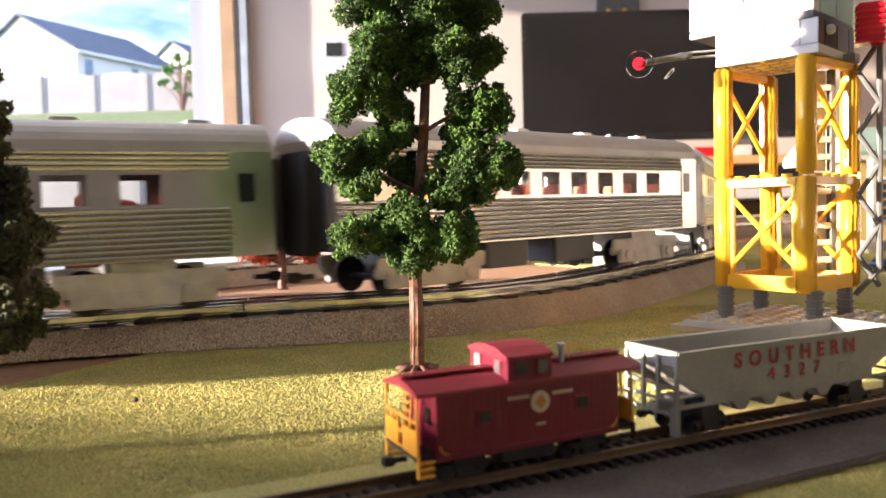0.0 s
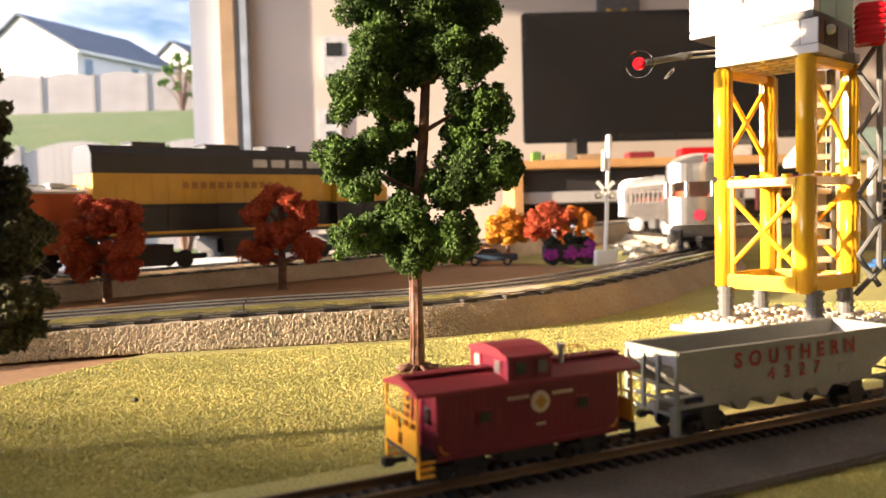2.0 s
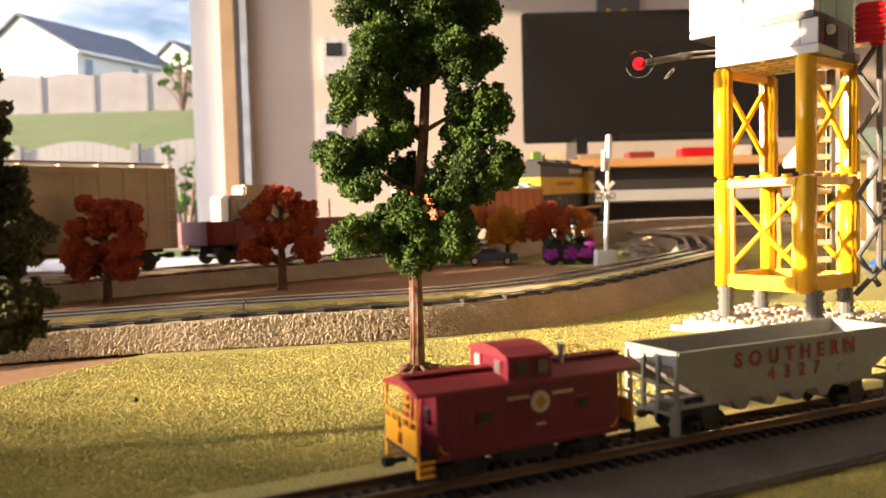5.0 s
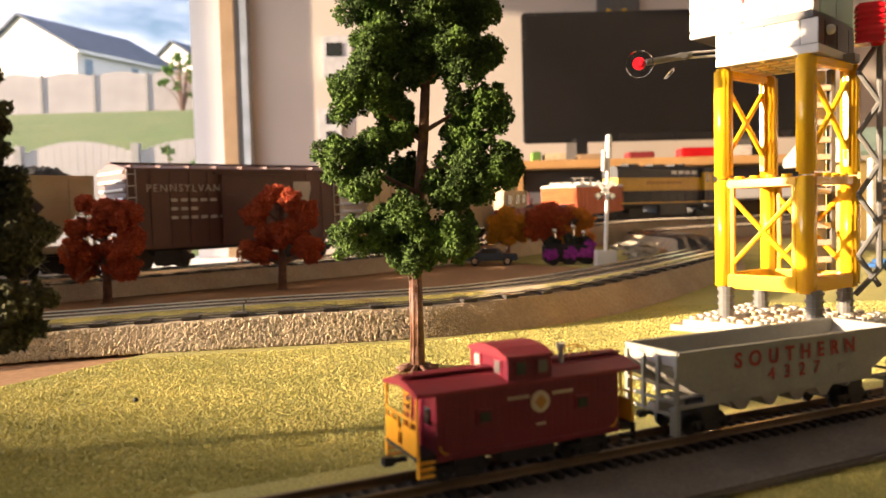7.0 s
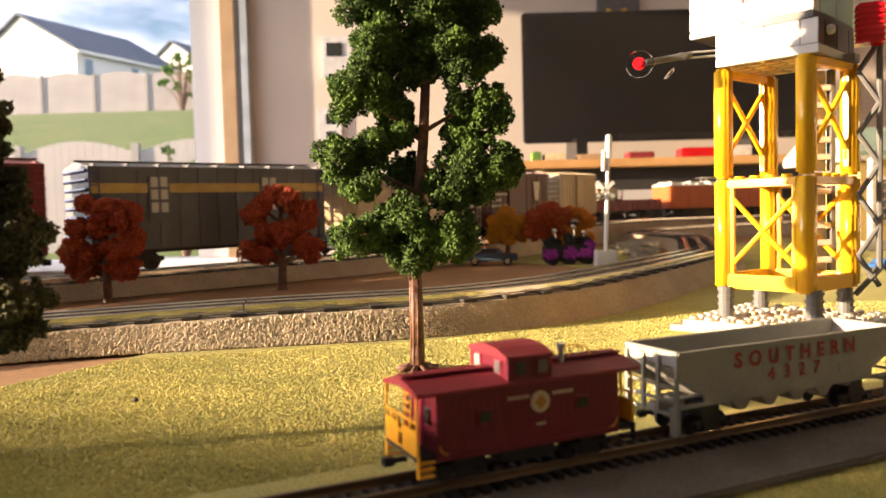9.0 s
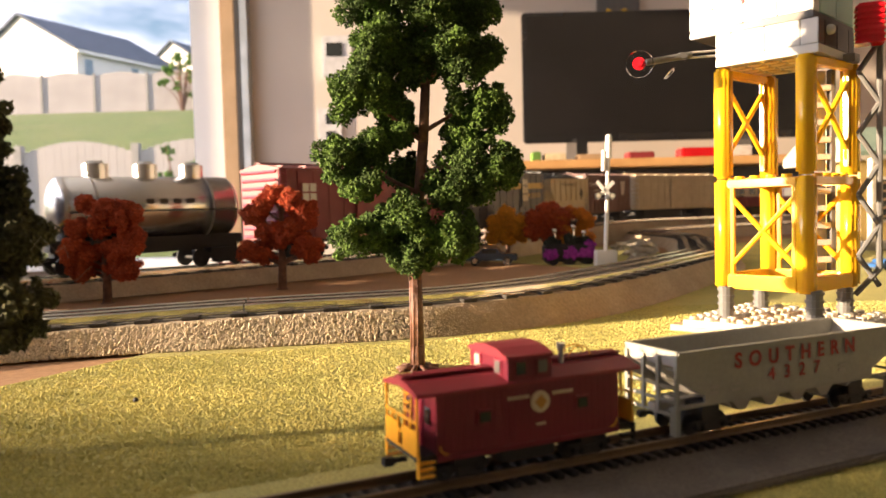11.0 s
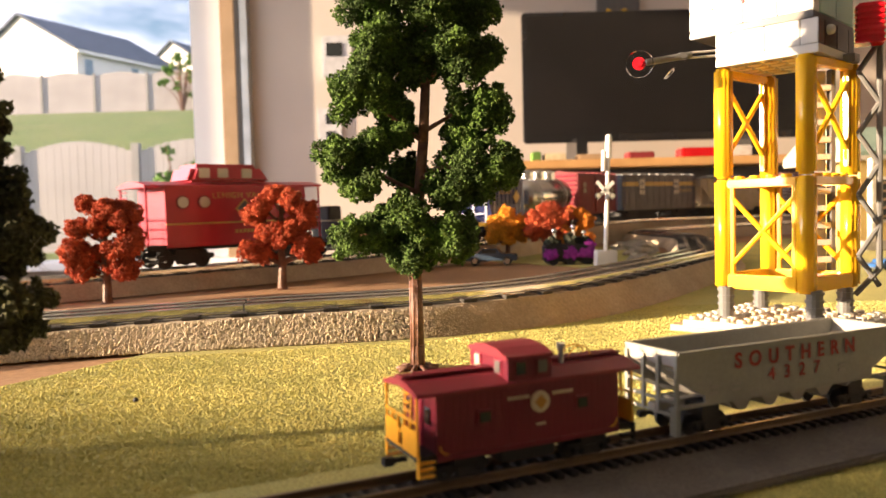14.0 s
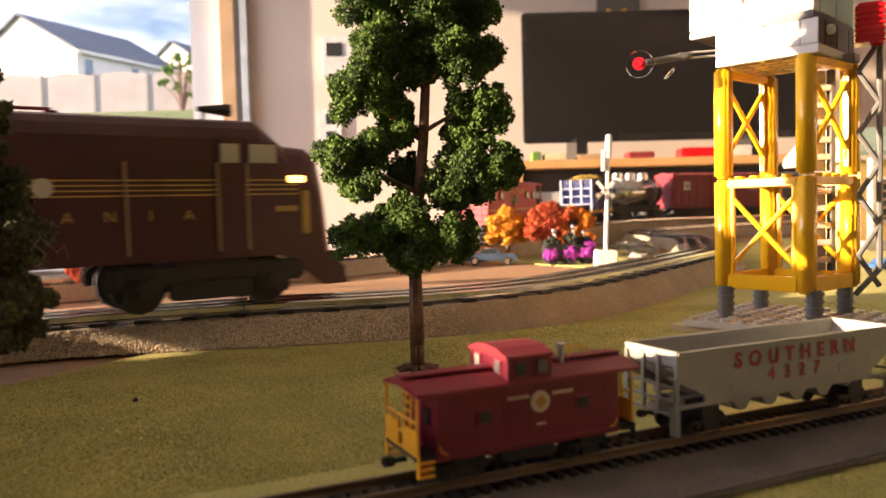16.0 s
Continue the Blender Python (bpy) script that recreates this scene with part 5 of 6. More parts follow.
def ore_hopper(front, rear, mat, label, text, letter, loads, z1=.080, sill=None, frame_mat=None, load="coal"):
    top, hl = stock("hopper_car", label, "hopper car", front, rear, FAR, V_FREIGHT, "freight train cars")
    w, z0 = .0300, .030
    b = bmesh.new()
    inset = hl * .30
    for s in (-1, 1):
        q = [(-hl + .004, z1), (hl - .004, z1), (hl - .004, z1 - .014), (hl - inset, z0), (-hl + inset, z0), (-hl + .004, z1 - .014)]
        a = [b.verts.new((x, s * w, z)) for x, z in q]
        c = [b.verts.new((x, s * (w - .0018), z)) for x, z in q]
        for i in range(6):
            j = (i + 1) % 6
            b.faces.new((a[i], a[j], c[j], c[i]))
        b.faces.new(a), b.faces.new(c)
        for k in range(7):
            x = -hl + .02 + (2 * hl - .04) * k / 6
            add_box(b, x - .0010, x + .0010, min(s * w, s * (w + .0014)), max(s * w, s * (w + .0014)), z0 + .016, z1)
        add_box(b, -hl + .002, hl - .002, min(s * (w + .0012), s * (w - .002)), max(s * (w + .0012), s * (w - .002)), z1 - .002, z1 + .0006)
    bmesh.ops.recalc_face_normals(b, faces=b.faces[:])
    body = part("body", b, MAT[mat], top)
    for s in (-1, 1):
        b = bmesh.new()
        q = [(s * (hl - .004), z1), (s * (hl - .006), z1 - .016), (s * (hl - inset - .01), z0 - .006), (s * (hl - inset - .012), z0 - .006), (s * (hl - .008), z1 - .015), (s * (hl - .006), z1)]
        a = [b.verts.new((x, -w + .002, z)) for x, z in q]
        c = [b.verts.new((x, w - .002, z)) for x, z in q]
        for i in range(6):
            j = (i + 1) % 6
            b.faces.new((a[i], a[j], c[j], c[i]))
        b.faces.new(a), b.faces.new(c)
        bmesh.ops.recalc_face_normals(b, faces=b.faces[:])
        part("slope_sheet", b, MAT[mat], top)
        b = bmesh.new()
        for y in (-w + .001, -.010, .010, w - .001):
            add_box(b, s * (hl - .003) - .0012, s * (hl - .003) + .0012, y - .0012, y + .0012, .020, z1)
        for z in (.036, .050, .064):
            add_box(b, s * (hl - .003) - .0009, s * (hl - .003) + .0009, -w, w, z - .0008, z + .0008)
        add_box(b, s * (hl - .022) - .001, s * (hl - .022) + .001, -w - .0005, -w + .0015, .022, z1 - .015)
        part("end_frame", b, MAT[frame_mat or mat], top)
    part("sill", box(-hl, hl, -w - .0006, w + .0006, .0195, .0245, .0004), MAT[sill or mat], top)
    b = bmesh.new()
    for x in (-.026, .026):
        q = [(-.024, z0), (-.006, .0115), (.006, .0115), (.024, z0)]
        a = [b.verts.new((x + u, -w + .002, z)) for u, z in q]
        c = [b.verts.new((x + u, w - .002, z)) for u, z in q]
        for i in range(4):
            j = (i + 1) % 4
            b.faces.new((a[i], a[j], c[j], c[i]))
        b.faces.new(a), b.faces.new(c)
    bmesh.ops.recalc_face_normals(b, faces=b.faces[:])
    part("chute", b, MAT[mat], top)
    part("load_bed", box(-hl + .008, hl - .008, -w + .0022, w - .0022, z1 - .014, z1 - .006), MAT[load], top)
    for i, (x, l) in enumerate(loads):
        part("load", heap("load", x, l, w - .004, z1 - .005, .013, load, 60 + i), None, top)
    running_gear(top, hl)
    for s, size, x, z, wide in text:
        writing(s, size, on_side(x, -w - .0018, z), MAT[letter], body, wide=wide)
    b = bmesh.new()
    add_box(b, -.0065, .0065, -.0006, 0, -.0065, .0065, 0, Matrix.Translation((hl * .52, -w - .0014, z1 - .024)) @ Matrix.Rotation(radians(45), 4, "Y"))
    part("emblem", b, MAT["printdark"] if letter == "printdark" else MAT["goldline"], body)


ore_hopper(-.720, -.923, "tancar", "tan coal hopper with black lettering, heaped with coal", (("LEHIGH VALLEY", .0088, -.012, .071, 1.3),), "printdark", ((-.055, .036), (.012, .032), (.068, .026)))


def baggage_car():
    top, body, hl, w = boxcar(-.943, -1.166, "greycar", "dark grey baggage car with a yellow stripe and barred windows", top_z=.094, roof="greycar", end="bluecar", door=False)
    part("stripe", box(-hl + .001, hl - .001, -w - .0013, -w - .0006, .0665, .0745), MAT["goldline"], body)
    for x in (-.055, .050):
        d = part("door", box(x - .0095, x + .0095, -w - .0022, -w - .0012, .042, .080, .0004), MAT["greycar"], body)
        for dx in (-.0042, .0042):
            for z in (.054, .065, .0755):
                part("pane", box(x + dx - .0030, x + dx + .0030, -w - .0026, -w - .0020, z - .0042, z + .0042), MAT["paleglass"], d)
    writing("ALASKA", .0100, on_side(.078, -w - .0018, .0565), MAT["goldline"], body, wide=1.15)


baggage_car()
# pinkish end ribs: sunlight on the ends of a dark red car, in colour
_, body, hl, w = boxcar(-1.198, -1.438, "redcar", "dark red boxcar with small paned windows", top_z=.095, end="redlit_sign")
for x in (.085, -.085):
    f = part("window_frame", box(x - .010, x + .010, -w - .002, -w - .001, .056, .075, .0004), MAT["redcar"], body)
    for dx in (-.0045, .0045):
        for z in (.0607, .0703):
            part("pane", box(x + dx - .0036, x + dx + .0036, -w - .0025, -w - .0018, z - .004, z + .004), MAT["paleglass"], f)


def tank_car():
    top, hl = stock("tank_car", "silver three-dome tank car on a black frame", "tank car", -1.464, -1.632, FAR, V_FREIGHT, "freight train cars")
    r, zc = .0270, .0545
    b = bmesh.new()
    bmesh.ops.create_cone(b, cap_ends=True, segments=40, radius1=r, radius2=r, depth=2 * hl - .026, matrix=Matrix.Translation((0, 0, zc)) @ Matrix.Rotation(radians(90), 4, "Y"))
    for s in (-1, 1):
        bmesh.ops.create_uvsphere(b, u_segments=32, v_segments=16, radius=1, matrix=Matrix.Translation((s * (hl - .013), 0, zc)) @ Matrix.Diagonal((.010, r, r, 1)))
    body = part("tank", b, MAT["silver"], top, smooth=True)
    for x in (-.042, 0, .042):
        b = rod((x, 0, zc + r - .003), (x, 0, zc + r + .0105), .0105, n=24)
        add_rod(b, (x, 0, zc + r + .0105), (x, 0, zc + r + .013), .0085, .006, n=24)
        part("dome", b, MAT["silver"], top)
    for x in (-.050, .050):
        b = bmesh.new()
        bmesh.ops.create_cone(b, cap_ends=True, segments=40, radius1=r + .0008, radius2=r + .0008, depth=.0016, matrix=Matrix.Translation((x, 0, zc)) @ Matrix.Rotation(radians(90), 4, "Y"))
        part("strap", b, MAT["steelgrey"], body)
    b = bmesh.new()
    for s in (-1, 1):
        add_rod(b, (-hl + .012, s * (r + .002), zc - .003), (hl - .012, s * (r + .002), zc - .003), .0007, n=6)
        for x in (-.06, -.02, .02, .06):
            add_rod(b, (x, s * (r - .001), zc - .003), (x, s * (r + .0024), zc - .003), .0006, n=6)
    part("handrail", b, MAT["locogrey"], top)
    part("frame", box(-hl, hl, -.013, .013, .0195, .029, .001), MAT["black"], top)
    running_gear(top, hl)
    for k in range(4):
        part("lettering", box(-.01 + .012 * k, -.004 + .012 * k, -r - .0006, -r + .0004, zc + .003, zc + .007), MAT["printdark"], body)


tank_car()
ore_hopper(-1.665, -1.772, "bluecar", "dark blue ore hopper with a yellow sill and pale end frames", (("ALASKA", .0085, -.004, .063, 1.1),), "goldline", ((-.022, .026), (.022, .026)), sill="locoyellow", frame_mat="bluewhite", load="ash", z1=.080)

top, hl, w = gondola(-1.812, -2.030, "locogrey", "dark brown gondola with a small black box and pale load", .036)
part("box", box(-hl + .004, -hl + .022, -.012, .012, .036, .052, .001), MAT["black"], top)
part("load", box(-hl + .002, -hl + .05, -.022, .022, .0345, .0375, .001), MAT["cream"], top)


def red_caboose():
    top, hl = stock("caboose", "bright red caboose with a rounded cupola and porthole windows", "caboose", -2.045, -2.222, FAR, V_FREIGHT, "freight train cars")
    w, z0, z1 = .0290, .0195, .072
    bl = hl - .018
    body = body_box(top, bl, w, z0, z1, "brightred")
    b = bmesh.new()
    extrude_profile(b, [(-w - .002, z1 - .0006), (-w - .002, z1 + .001), (-w * .5, z1 + .0042), (0, z1 + .0052), (w * .5, z1 + .0042), (w + .002, z1 + .001), (w + .002, z1 - .0006)], -hl, hl)
    part("roof", b, MAT["brightred"], top)
    # cupola with raked ends
    b = bmesh.new()
    cw = .022
    q = [(-.046, z1 + .002), (-.039, z1 + .0205), (.026, z1 + .0205), (.040, z1 + .002)]
    a = [b.verts.new((x, -cw, z)) for x, z in q]
    c = [b.verts.new((x, cw, z)) for x, z in q]
    for i in range(4):
        j = (i + 1) % 4
        b.faces.new((a[i], a[j], c[j], c[i]))
    b.faces.new(a), b.faces.new(c)
    bmesh.ops.recalc_face_normals(b, faces=b.faces[:])
    bmesh.ops.bevel(b, geom=b.edges[:], offset=.0045, segments=4, affect="EDGES")
    cup = part("cupola", b, MAT["brightred"], top)
    for x in (-.030, -.012, .012):
        part("pane", box(x - .0055, x + .0055, -cw - .0006, -cw + .0006, z1 + .0075, z1 + .0165, .001), MAT["paleglass"], cup)
    for x in (-.055, -.035, .040, .060):
        fr = part("porthole", rod((x, -w - .0016, .058), (x, -w + .001, .058), .0060, n=20), MAT["redcar"], body)
        part("pane", rod((x, -w - .0020, .058), (x, -w - .001, .058), .0048, n=20), MAT["paleglass"], fr)
    part("stripe", box(-bl, bl, -w - .0012, -w - .0006, .0385, .0400), MAT["goldline"], body)
    writing("LEHIGH VALLEY", .0076, on_side(0.004, -w - .0014, .0635), MAT["goldline"], body, wide=1.2)
    b = bmesh.new()
    add_box(b, -.0065, .0065, -.0006, 0, -.0065, .0065, 0, Matrix.Translation((.004, -w - .0008, .0515)) @ Matrix.Rotation(radians(45), 4, "Y"))
    em = part("emblem", b, MAT["goldline"], body)
    b = bmesh.new()
    add_box(b, -.0052, .0052, -.0006, 0, -.0052, .0052, 0, Matrix.Translation((.004, -w - .0013, .0515)) @ Matrix.Rotation(radians(45), 4, "Y"))
    part("emblem_field", b, MAT["greycar"], em)
    for k in range(5):
        part("lettering", box(-.006 + .004 * k, -.0035 + .004 * k, -w - .0012, -w - .0006, .0295, .0325), MAT["goldline"], body)
    for s in (-1, 1):
        part("platform", box(s * bl, s * hl, -w, w, .0185, .0215, .0005), MAT["black"], top)
        b = bmesh.new()
        xe = s * (hl - .002)
        for y in (-w + .001, -.012, .012, w - .001):
            add_rod(b, (xe, y, .0205), (xe, y, z1 if abs(y) > .02 else .046), .0010, n=6)
        for z in (.030, .038, .046):
            add_rod(b, (xe, -w, z), (xe, w, z), .0008, n=6)
        for k in range(6):
            add_rod(b, (xe, .014, .048 + .005 * k), (xe, .024, .048 + .005 * k), .0006, n=6)
        part("railing", b, MAT["brightred"], top)
        b = bmesh.new()
        for y in (-w, w):
            for k in range(3):
                add_box(b, s * bl + s * .003, s * hl, y - .002, y + .002, .006 + .005 * k, .0072 + .005 * k)
        part("steps", b, MAT["black"], top)
    running_gear(top, hl, at=bl * .72)


red_caboose()


# ---- silver express
def silver_car(front, rear, label, windows, observation=False, doors=True):
    top, hl = stock("passenger_car", label, "passenger car", front, rear, NEAR, V_EXPRESS, "silver express cars")
    w, z0, z1 = .0300, .0250, .0770
    wz0, wz1 = .0512, .0652
    # side walls: fluted below and above, window band with through openings
    def side_wall(s):
        b = bmesh.new()
        y0, y1 = s * w, s * (w - .0016)
        a, c = min(y0, y1), max(y0, y1)
        add_box(b, -hl, hl, a, c, z0, wz0)
        add_box(b, -hl, hl, a, c, wz1, z1)
        x = -hl
        for xa, xb in windows:
            add_box(b, x, xa, a, c, wz0, wz1)
            x = xb
        add_box(b, x, hl, a, c, wz0, wz1)
        return part("side_wall", b, MAT["silver"], top)
    for s in (-1, 1):
        wall = side_wall(s)
        end = hl - (.022 if doors else .001)
        flute = mesh_of("flute", rod((-hl + .001, 0, 0), (end, 0, 0), .0012, n=8), MAT["silver"])
        for z in [z0 + .0022 + (wz0 - z0 - .005) * k / 8 for k in range(9)] + [wz1 + .0030 + .0024 * k for k in range(4)]:
            part("flute", flute, None, wall, at=Matrix.Translation((0, s * (w + .0005), z)))
        b = bmesh.new()
        for xa, xb in windows:
            add_box(b, xa - .0008, xb + .0008, min(s * (w - .0012), s * (w - .0007)), max(s * (w - .0012), s * (w - .0007)), wz0, wz1)
        g = part("glazing", b, MAT["pane"], wall)
        g.visible_shadow = False
        if doors:
            d = part("door", box(hl - .020, hl - .007, min(s * (w + .0006), s * (w - .001)), max(s * (w + .0006), s * (w - .001)), z0 + .001, z1 - .005, .0004), MAT["silver"], wall)
            part("door_window", box(hl - .0175, hl - .0095, min(s * (w + .0010), s * w), max(s * (w + .0010), s * w), .0515, .0655, .0004), MAT["darkglass"], d)
    b = bmesh.new()
    prof = [(w * math.cos(math.pi * k / 14) * 1.01, z1 - .001 + .0165 * math.sin(math.pi * k / 14) ** .8) for k in range(15)]
    extrude_profile(b, prof, -hl, hl)
    roof = part("roof", b, MAT["silverroof"], top)
    for k in range(5):
        x = -hl + .03 + (2 * hl - .06) * k / 4
        part("roof_vent", box(x - .006, x + .006, -.004, .004, z1 + .0150, z1 + .0172, .0006), MAT["silverroof"], roof)
    part("floor", box(-hl, hl, -w + .0018, w - .0018, z0, z0 + .002), MAT["greycar"], top)
    for s in (-1, 1):
        if observation and s < 0:
            b = bmesh.new()
            n = 16
            for za, zb, mm_ in ((z0, wz0, 0), (wz1, z1 + .006, 0)):
                ring = [(-hl - .014 * math.sin(math.pi * k / n), w * math.cos(math.pi * k / n)) for k in range(n + 1)]
                for (xa, ya), (xb, yb) in zip(ring, ring[1:]):
                    b.faces.new([b.verts.new(p) for p in ((xa, ya, za), (xb, yb, za), (xb, yb, zb), (xa, ya, zb))])
            for k in (0, 3, 6, 10, 13, 16):
                xa, ya = -hl - .014 * math.sin(math.pi * k / n), w * math.cos(math.pi * k / n)
                add_rod(b, (xa, ya, wz0), (xa, ya, wz1), .0022, n=8)
            cap = [b.verts.new((-hl - .014 * math.sin(math.pi * k / n), w * math.cos(math.pi * k / n), z1 + .006)) for k in range(n + 1)]
            hub = b.verts.new((-hl + .002, 0, z1 + .015))
            for p, q in zip(cap, cap[1:]):
                b.faces.new((p, q, hub))
            part("rounded_end", b, MAT["silver"], top)
            part("tail_sign", rod((-hl - .0140, .0, .034), (-hl - .0152, 0, .034), .0055, n=24), MAT["redlit_sign"], top, "round red tail sign")
            part("marker_lamp", rod((-hl - .006, -.006, z1 + .012), (-hl - .010, -.006, z1 + .012), .0022, n=10), MAT["redlamp"], top)
        else:
            part("end_wall", box(s * hl, s * (hl - .0015), -w + .001, w - .001, z0, z1 + .004), MAT["silver"], top)
            part("diaphragm", box(s * (hl - .0005), s * (hl + .006), -.0135, .0135, z0 - .002, z1 - .002, .001), MAT["black"], top)
    b = bmesh.new()
    for k in range(8):
        x = -hl + .035 + (2 * hl - .07) * k / 7
        for y in (-.018, .018):
            add_box(b, x - .006, x + .006, y - .007, y + .007, z0 + .002, z0 + .016, .001)
            add_box(b, x - .006, x - .003, y - .007, y + .007, z0 + .014, z0 + .033, .001)
    part("seats", b, MAT["seat"], top, "orange seats seen through the windows")
    b = bmesh.new()
    for x0, x1 in ((-.05, -.015), (.01, .05)):
        add_box(b, x0, x1, -.020, .020, .0085, z0, .001)
    part("equipment_box", b, MAT["greycar"], top)
    for s in (-1, 1):
        bg = bogie(top, s * (hl - .062), .048, .0100, .0178, .0262, MAT["truckgrey"], .0245, MAT["black"])
        for q in (-1, 1):
            b = bmesh.new()
            add_box(b, -.038, .038, q * .0274 - .0014, q * .0274 + .0014, .0120, .0205, .0008)
            add_box(b, -.016, .016, q * .0280 - .0018, q * .0280 + .0018, .0040, .0130, .0008)
            for x in (-.024, .024):
                add_box(b, x - .0085, x + .0085, q * .0282 - .0018, q * .0282 + .0018, .0045, .0150, .0010)
                add_rod(b, (x, q * .0298, .0098), (x, q * .0312, .0098), .0036, n=12)
            part("side_frame", b, MAT["truckgrey"], bg)
        coupler(top, s * (hl - .004), s, .012, .0065, MAT["black"])
    for k in range(8):
        part("lettering", box(-.045 + .011 * k, -.038 + .011 * k, -w - .0012, -w - .0004, wz1 + .0050, wz1 + .0085), MAT["printdark"], top)
    return top


even = [(-.120 + .027 * k, -.104 + .027 * k) for k in range(9)]
wide_ = [(-.142, -.128), (-.122, -.108), (-.100, -.068), (-.060, -.032), (-.024, .004), (.012, .040), (.050, .068), (.082, .100)]
silver_car(.737, .431, "fluted silver observation car with a rounded tail", wide_, observation=True)
silver_car(1.082, .763, "fluted silver passenger car with lit windows", even)
silver_car(1.427, 1.108, "fluted silver passenger car with small windows", even)


def maroon_diesel():
    f = -5.317
    top, hl = stock("diesel_locomotive", "dark maroon streamlined passenger diesel with gold stripes and a roof horn", "locomotive", f, f - .46, NEAR, V_DIESEL, "")
    w, z0, z1 = .0300, .0245, .0855
    # body profile along its length: roof, raked windscreen, rounded nose
    prof = [(-hl, z0), (-hl, z1 + .006), (hl - .041, z1 + .006), (hl - .0265, z1 - .0060), (hl - .012, z1 - .0072), (hl - .006, z1 - .0110), (hl - .002, .055), (hl + .001, z0)]
    b = bmesh.new()
    n = 14
    rows = []
    for k in range(n + 1):
        u = -1 + 2 * k / n
        y = w * (abs(u) ** .75) * (1 if u > 0 else -1)
        drop = .010 * max(0, abs(u) - .55) ** 2 / .2025
        rows.append([b.verts.new((x - (.014 * max(0, abs(u) - .2) ** 2.2 if x > hl - .02 else 0), y, z - (drop if z > .06 else 0))) for x, z in prof])
    for a, c in zip(rows, rows[1:]):
        for i in range(len(prof)):
            j = (i + 1) % len(prof)
            b.faces.new((a[i], a[j], c[j], c[i]))
    b.faces.new(rows[0]), b.faces.new(rows[-1])
    bmesh.ops.recalc_face_normals(b, faces=b.faces[:])
    body = part("body", b, MAT["maroon"], top)
    for k in range(4):
        part("stripe", box(-hl + .001, hl - .022, -w - .0006, -w + .0002, .0545 + .0023 * k, .0552 + .0023 * k), MAT["goldline"], body)
    # pale opaque panes: the cab glass's bright reflection put in the colour
    for xa, xb in ((hl - .0615, hl - .0525), (hl - .0475, hl - .0335)):
        f_ = part("window_frame", box(xa - .0012, xb + .0012, -w - .0012, -w + .0004, .0690, .0800, .0006), MAT["maroon"], body)
        part("pane", box(xa, xb, -w - .0016, -w - .0008, .0700, .0790), MAT["paleglass"], f_)
    b = bmesh.new()
    for x in (-.105, hl - .105, hl - .0635, hl - .0490):
        add_rod(b, (x, -w - .0012, .028), (x, -w - .0012, .070), .0007, n=6)
    part("grab_rail", b, MAT["trimwood"], body)
    part("door", box(hl - .0630, hl - .0495, -w - .0008, -w + .0003, z0 + .002, .0825, .0004), MAT["maroon"], body)
    for s, x in zip("PENNSYLVANIA", np.linspace(hl - .2665, hl - .0775, 12)):
        writing(s, .0068, on_side(float(x), -w - .0010, .0455), MAT["goldline"], body)
    nb = part("number_board", box(hl - .0275, hl - .0180, -w + .0006, -w + .0040, .0606, .0640, .0005), MAT["numberglow"], body, "lit amber number board", at=pose(0, 0, 0))
    nb.matrix_basis = Matrix.Translation((0, -.0015, 0))
    b = rod((hl - .138, -.0255, .0585), (hl - .138, -.0318, .0585), .0042, n=24)
    part("porthole", b, MAT["paleglass"], body)
    for k in range(4):
        part("lettering", box(hl - .0340 + .0030 * k, hl - .0318 + .0030 * k, -w - .0006, -w + .0014, .0462, .0490), MAT["goldline"], body)
    b = bmesh.new()
    for y in (-.0292, .0292):
        add_box(b, hl - .0205, hl - .0160, y - .0018, y + .0018, .0345, .0565, .0006)
    part("nose_stripe", b, MAT["goldline"], body)
    # pilot, skirts and roof gear
    b = bmesh.new()
    q = [(hl - .030, .0250), (hl + .001, .0250), (hl + .007, .0075), (hl - .006, .0075)]
    a = [b.verts.new((x, -.026, z)) for x, z in q]
    c = [b.verts.new((x, .026, z)) for x, z in q]
    for i in range(4):
        j = (i + 1) % 4
        b.faces.new((a[i], a[j], c[j], c[i]))
    b.faces.new(a), b.faces.new(c)
    bmesh.ops.recalc_face_normals(b, faces=b.faces[:])
    part("pilot", b, MAT["maroon"], top)
    b = bmesh.new()
    add_rod(b, (hl - .060, -.004, z1 + .006), (hl - .060, -.004, z1 + .0125), .0009, n=8)
    add_rod(b, (hl - .063, -.004, z1 + .0130), (hl - .046, -.004, z1 + .0130), .0012, .0034, n=12)
    part("horn", b, MAT["black"], top)
    b = bmesh.new()
    for y in (-.012, .012):
        add_rod(b, (-hl + .02, y, z1 + .0082), (hl - .13, y, z1 + .0085), .0008, n=6)
    for k in range(8):
        x = -hl + .02 + (2 * hl - .15) * k / 7
        add_box(b, x - .003, x + .003, -.013, .013, z1 + .006, z1 + .0080, .0005)
    part("roof_rail", b, MAT["redroof"], top)
    for k in range(3):
        part("roof_fan", rod((-.08 + .06 * k, 0, z1 + .006), (-.08 + .06 * k, 0, z1 + .0085), .012, n=20), MAT["maroon"], top)
    for s in (-1, 1):
        bg = bogie(top, s * (hl - .067), .062, .0125, .0178, .0275, MAT["black"], .027, MAT["black"])
        for q in (-1, 1):
            b = bmesh.new()
            add_box(b, -.047, .047, q * .0262 - .0016, q * .0262 + .0016, .0135, .0225, .0012)
            add_box(b, -.020, .020, q * .0266 - .0018, q * .0266 + .0018, .0060, .0150, .0010)
            for x in (-.031, .031):
                add_box(b, x - .0085, x + .0085, q * .0270 - .0018, q * .0270 + .0018, .0065, .0180, .0012)
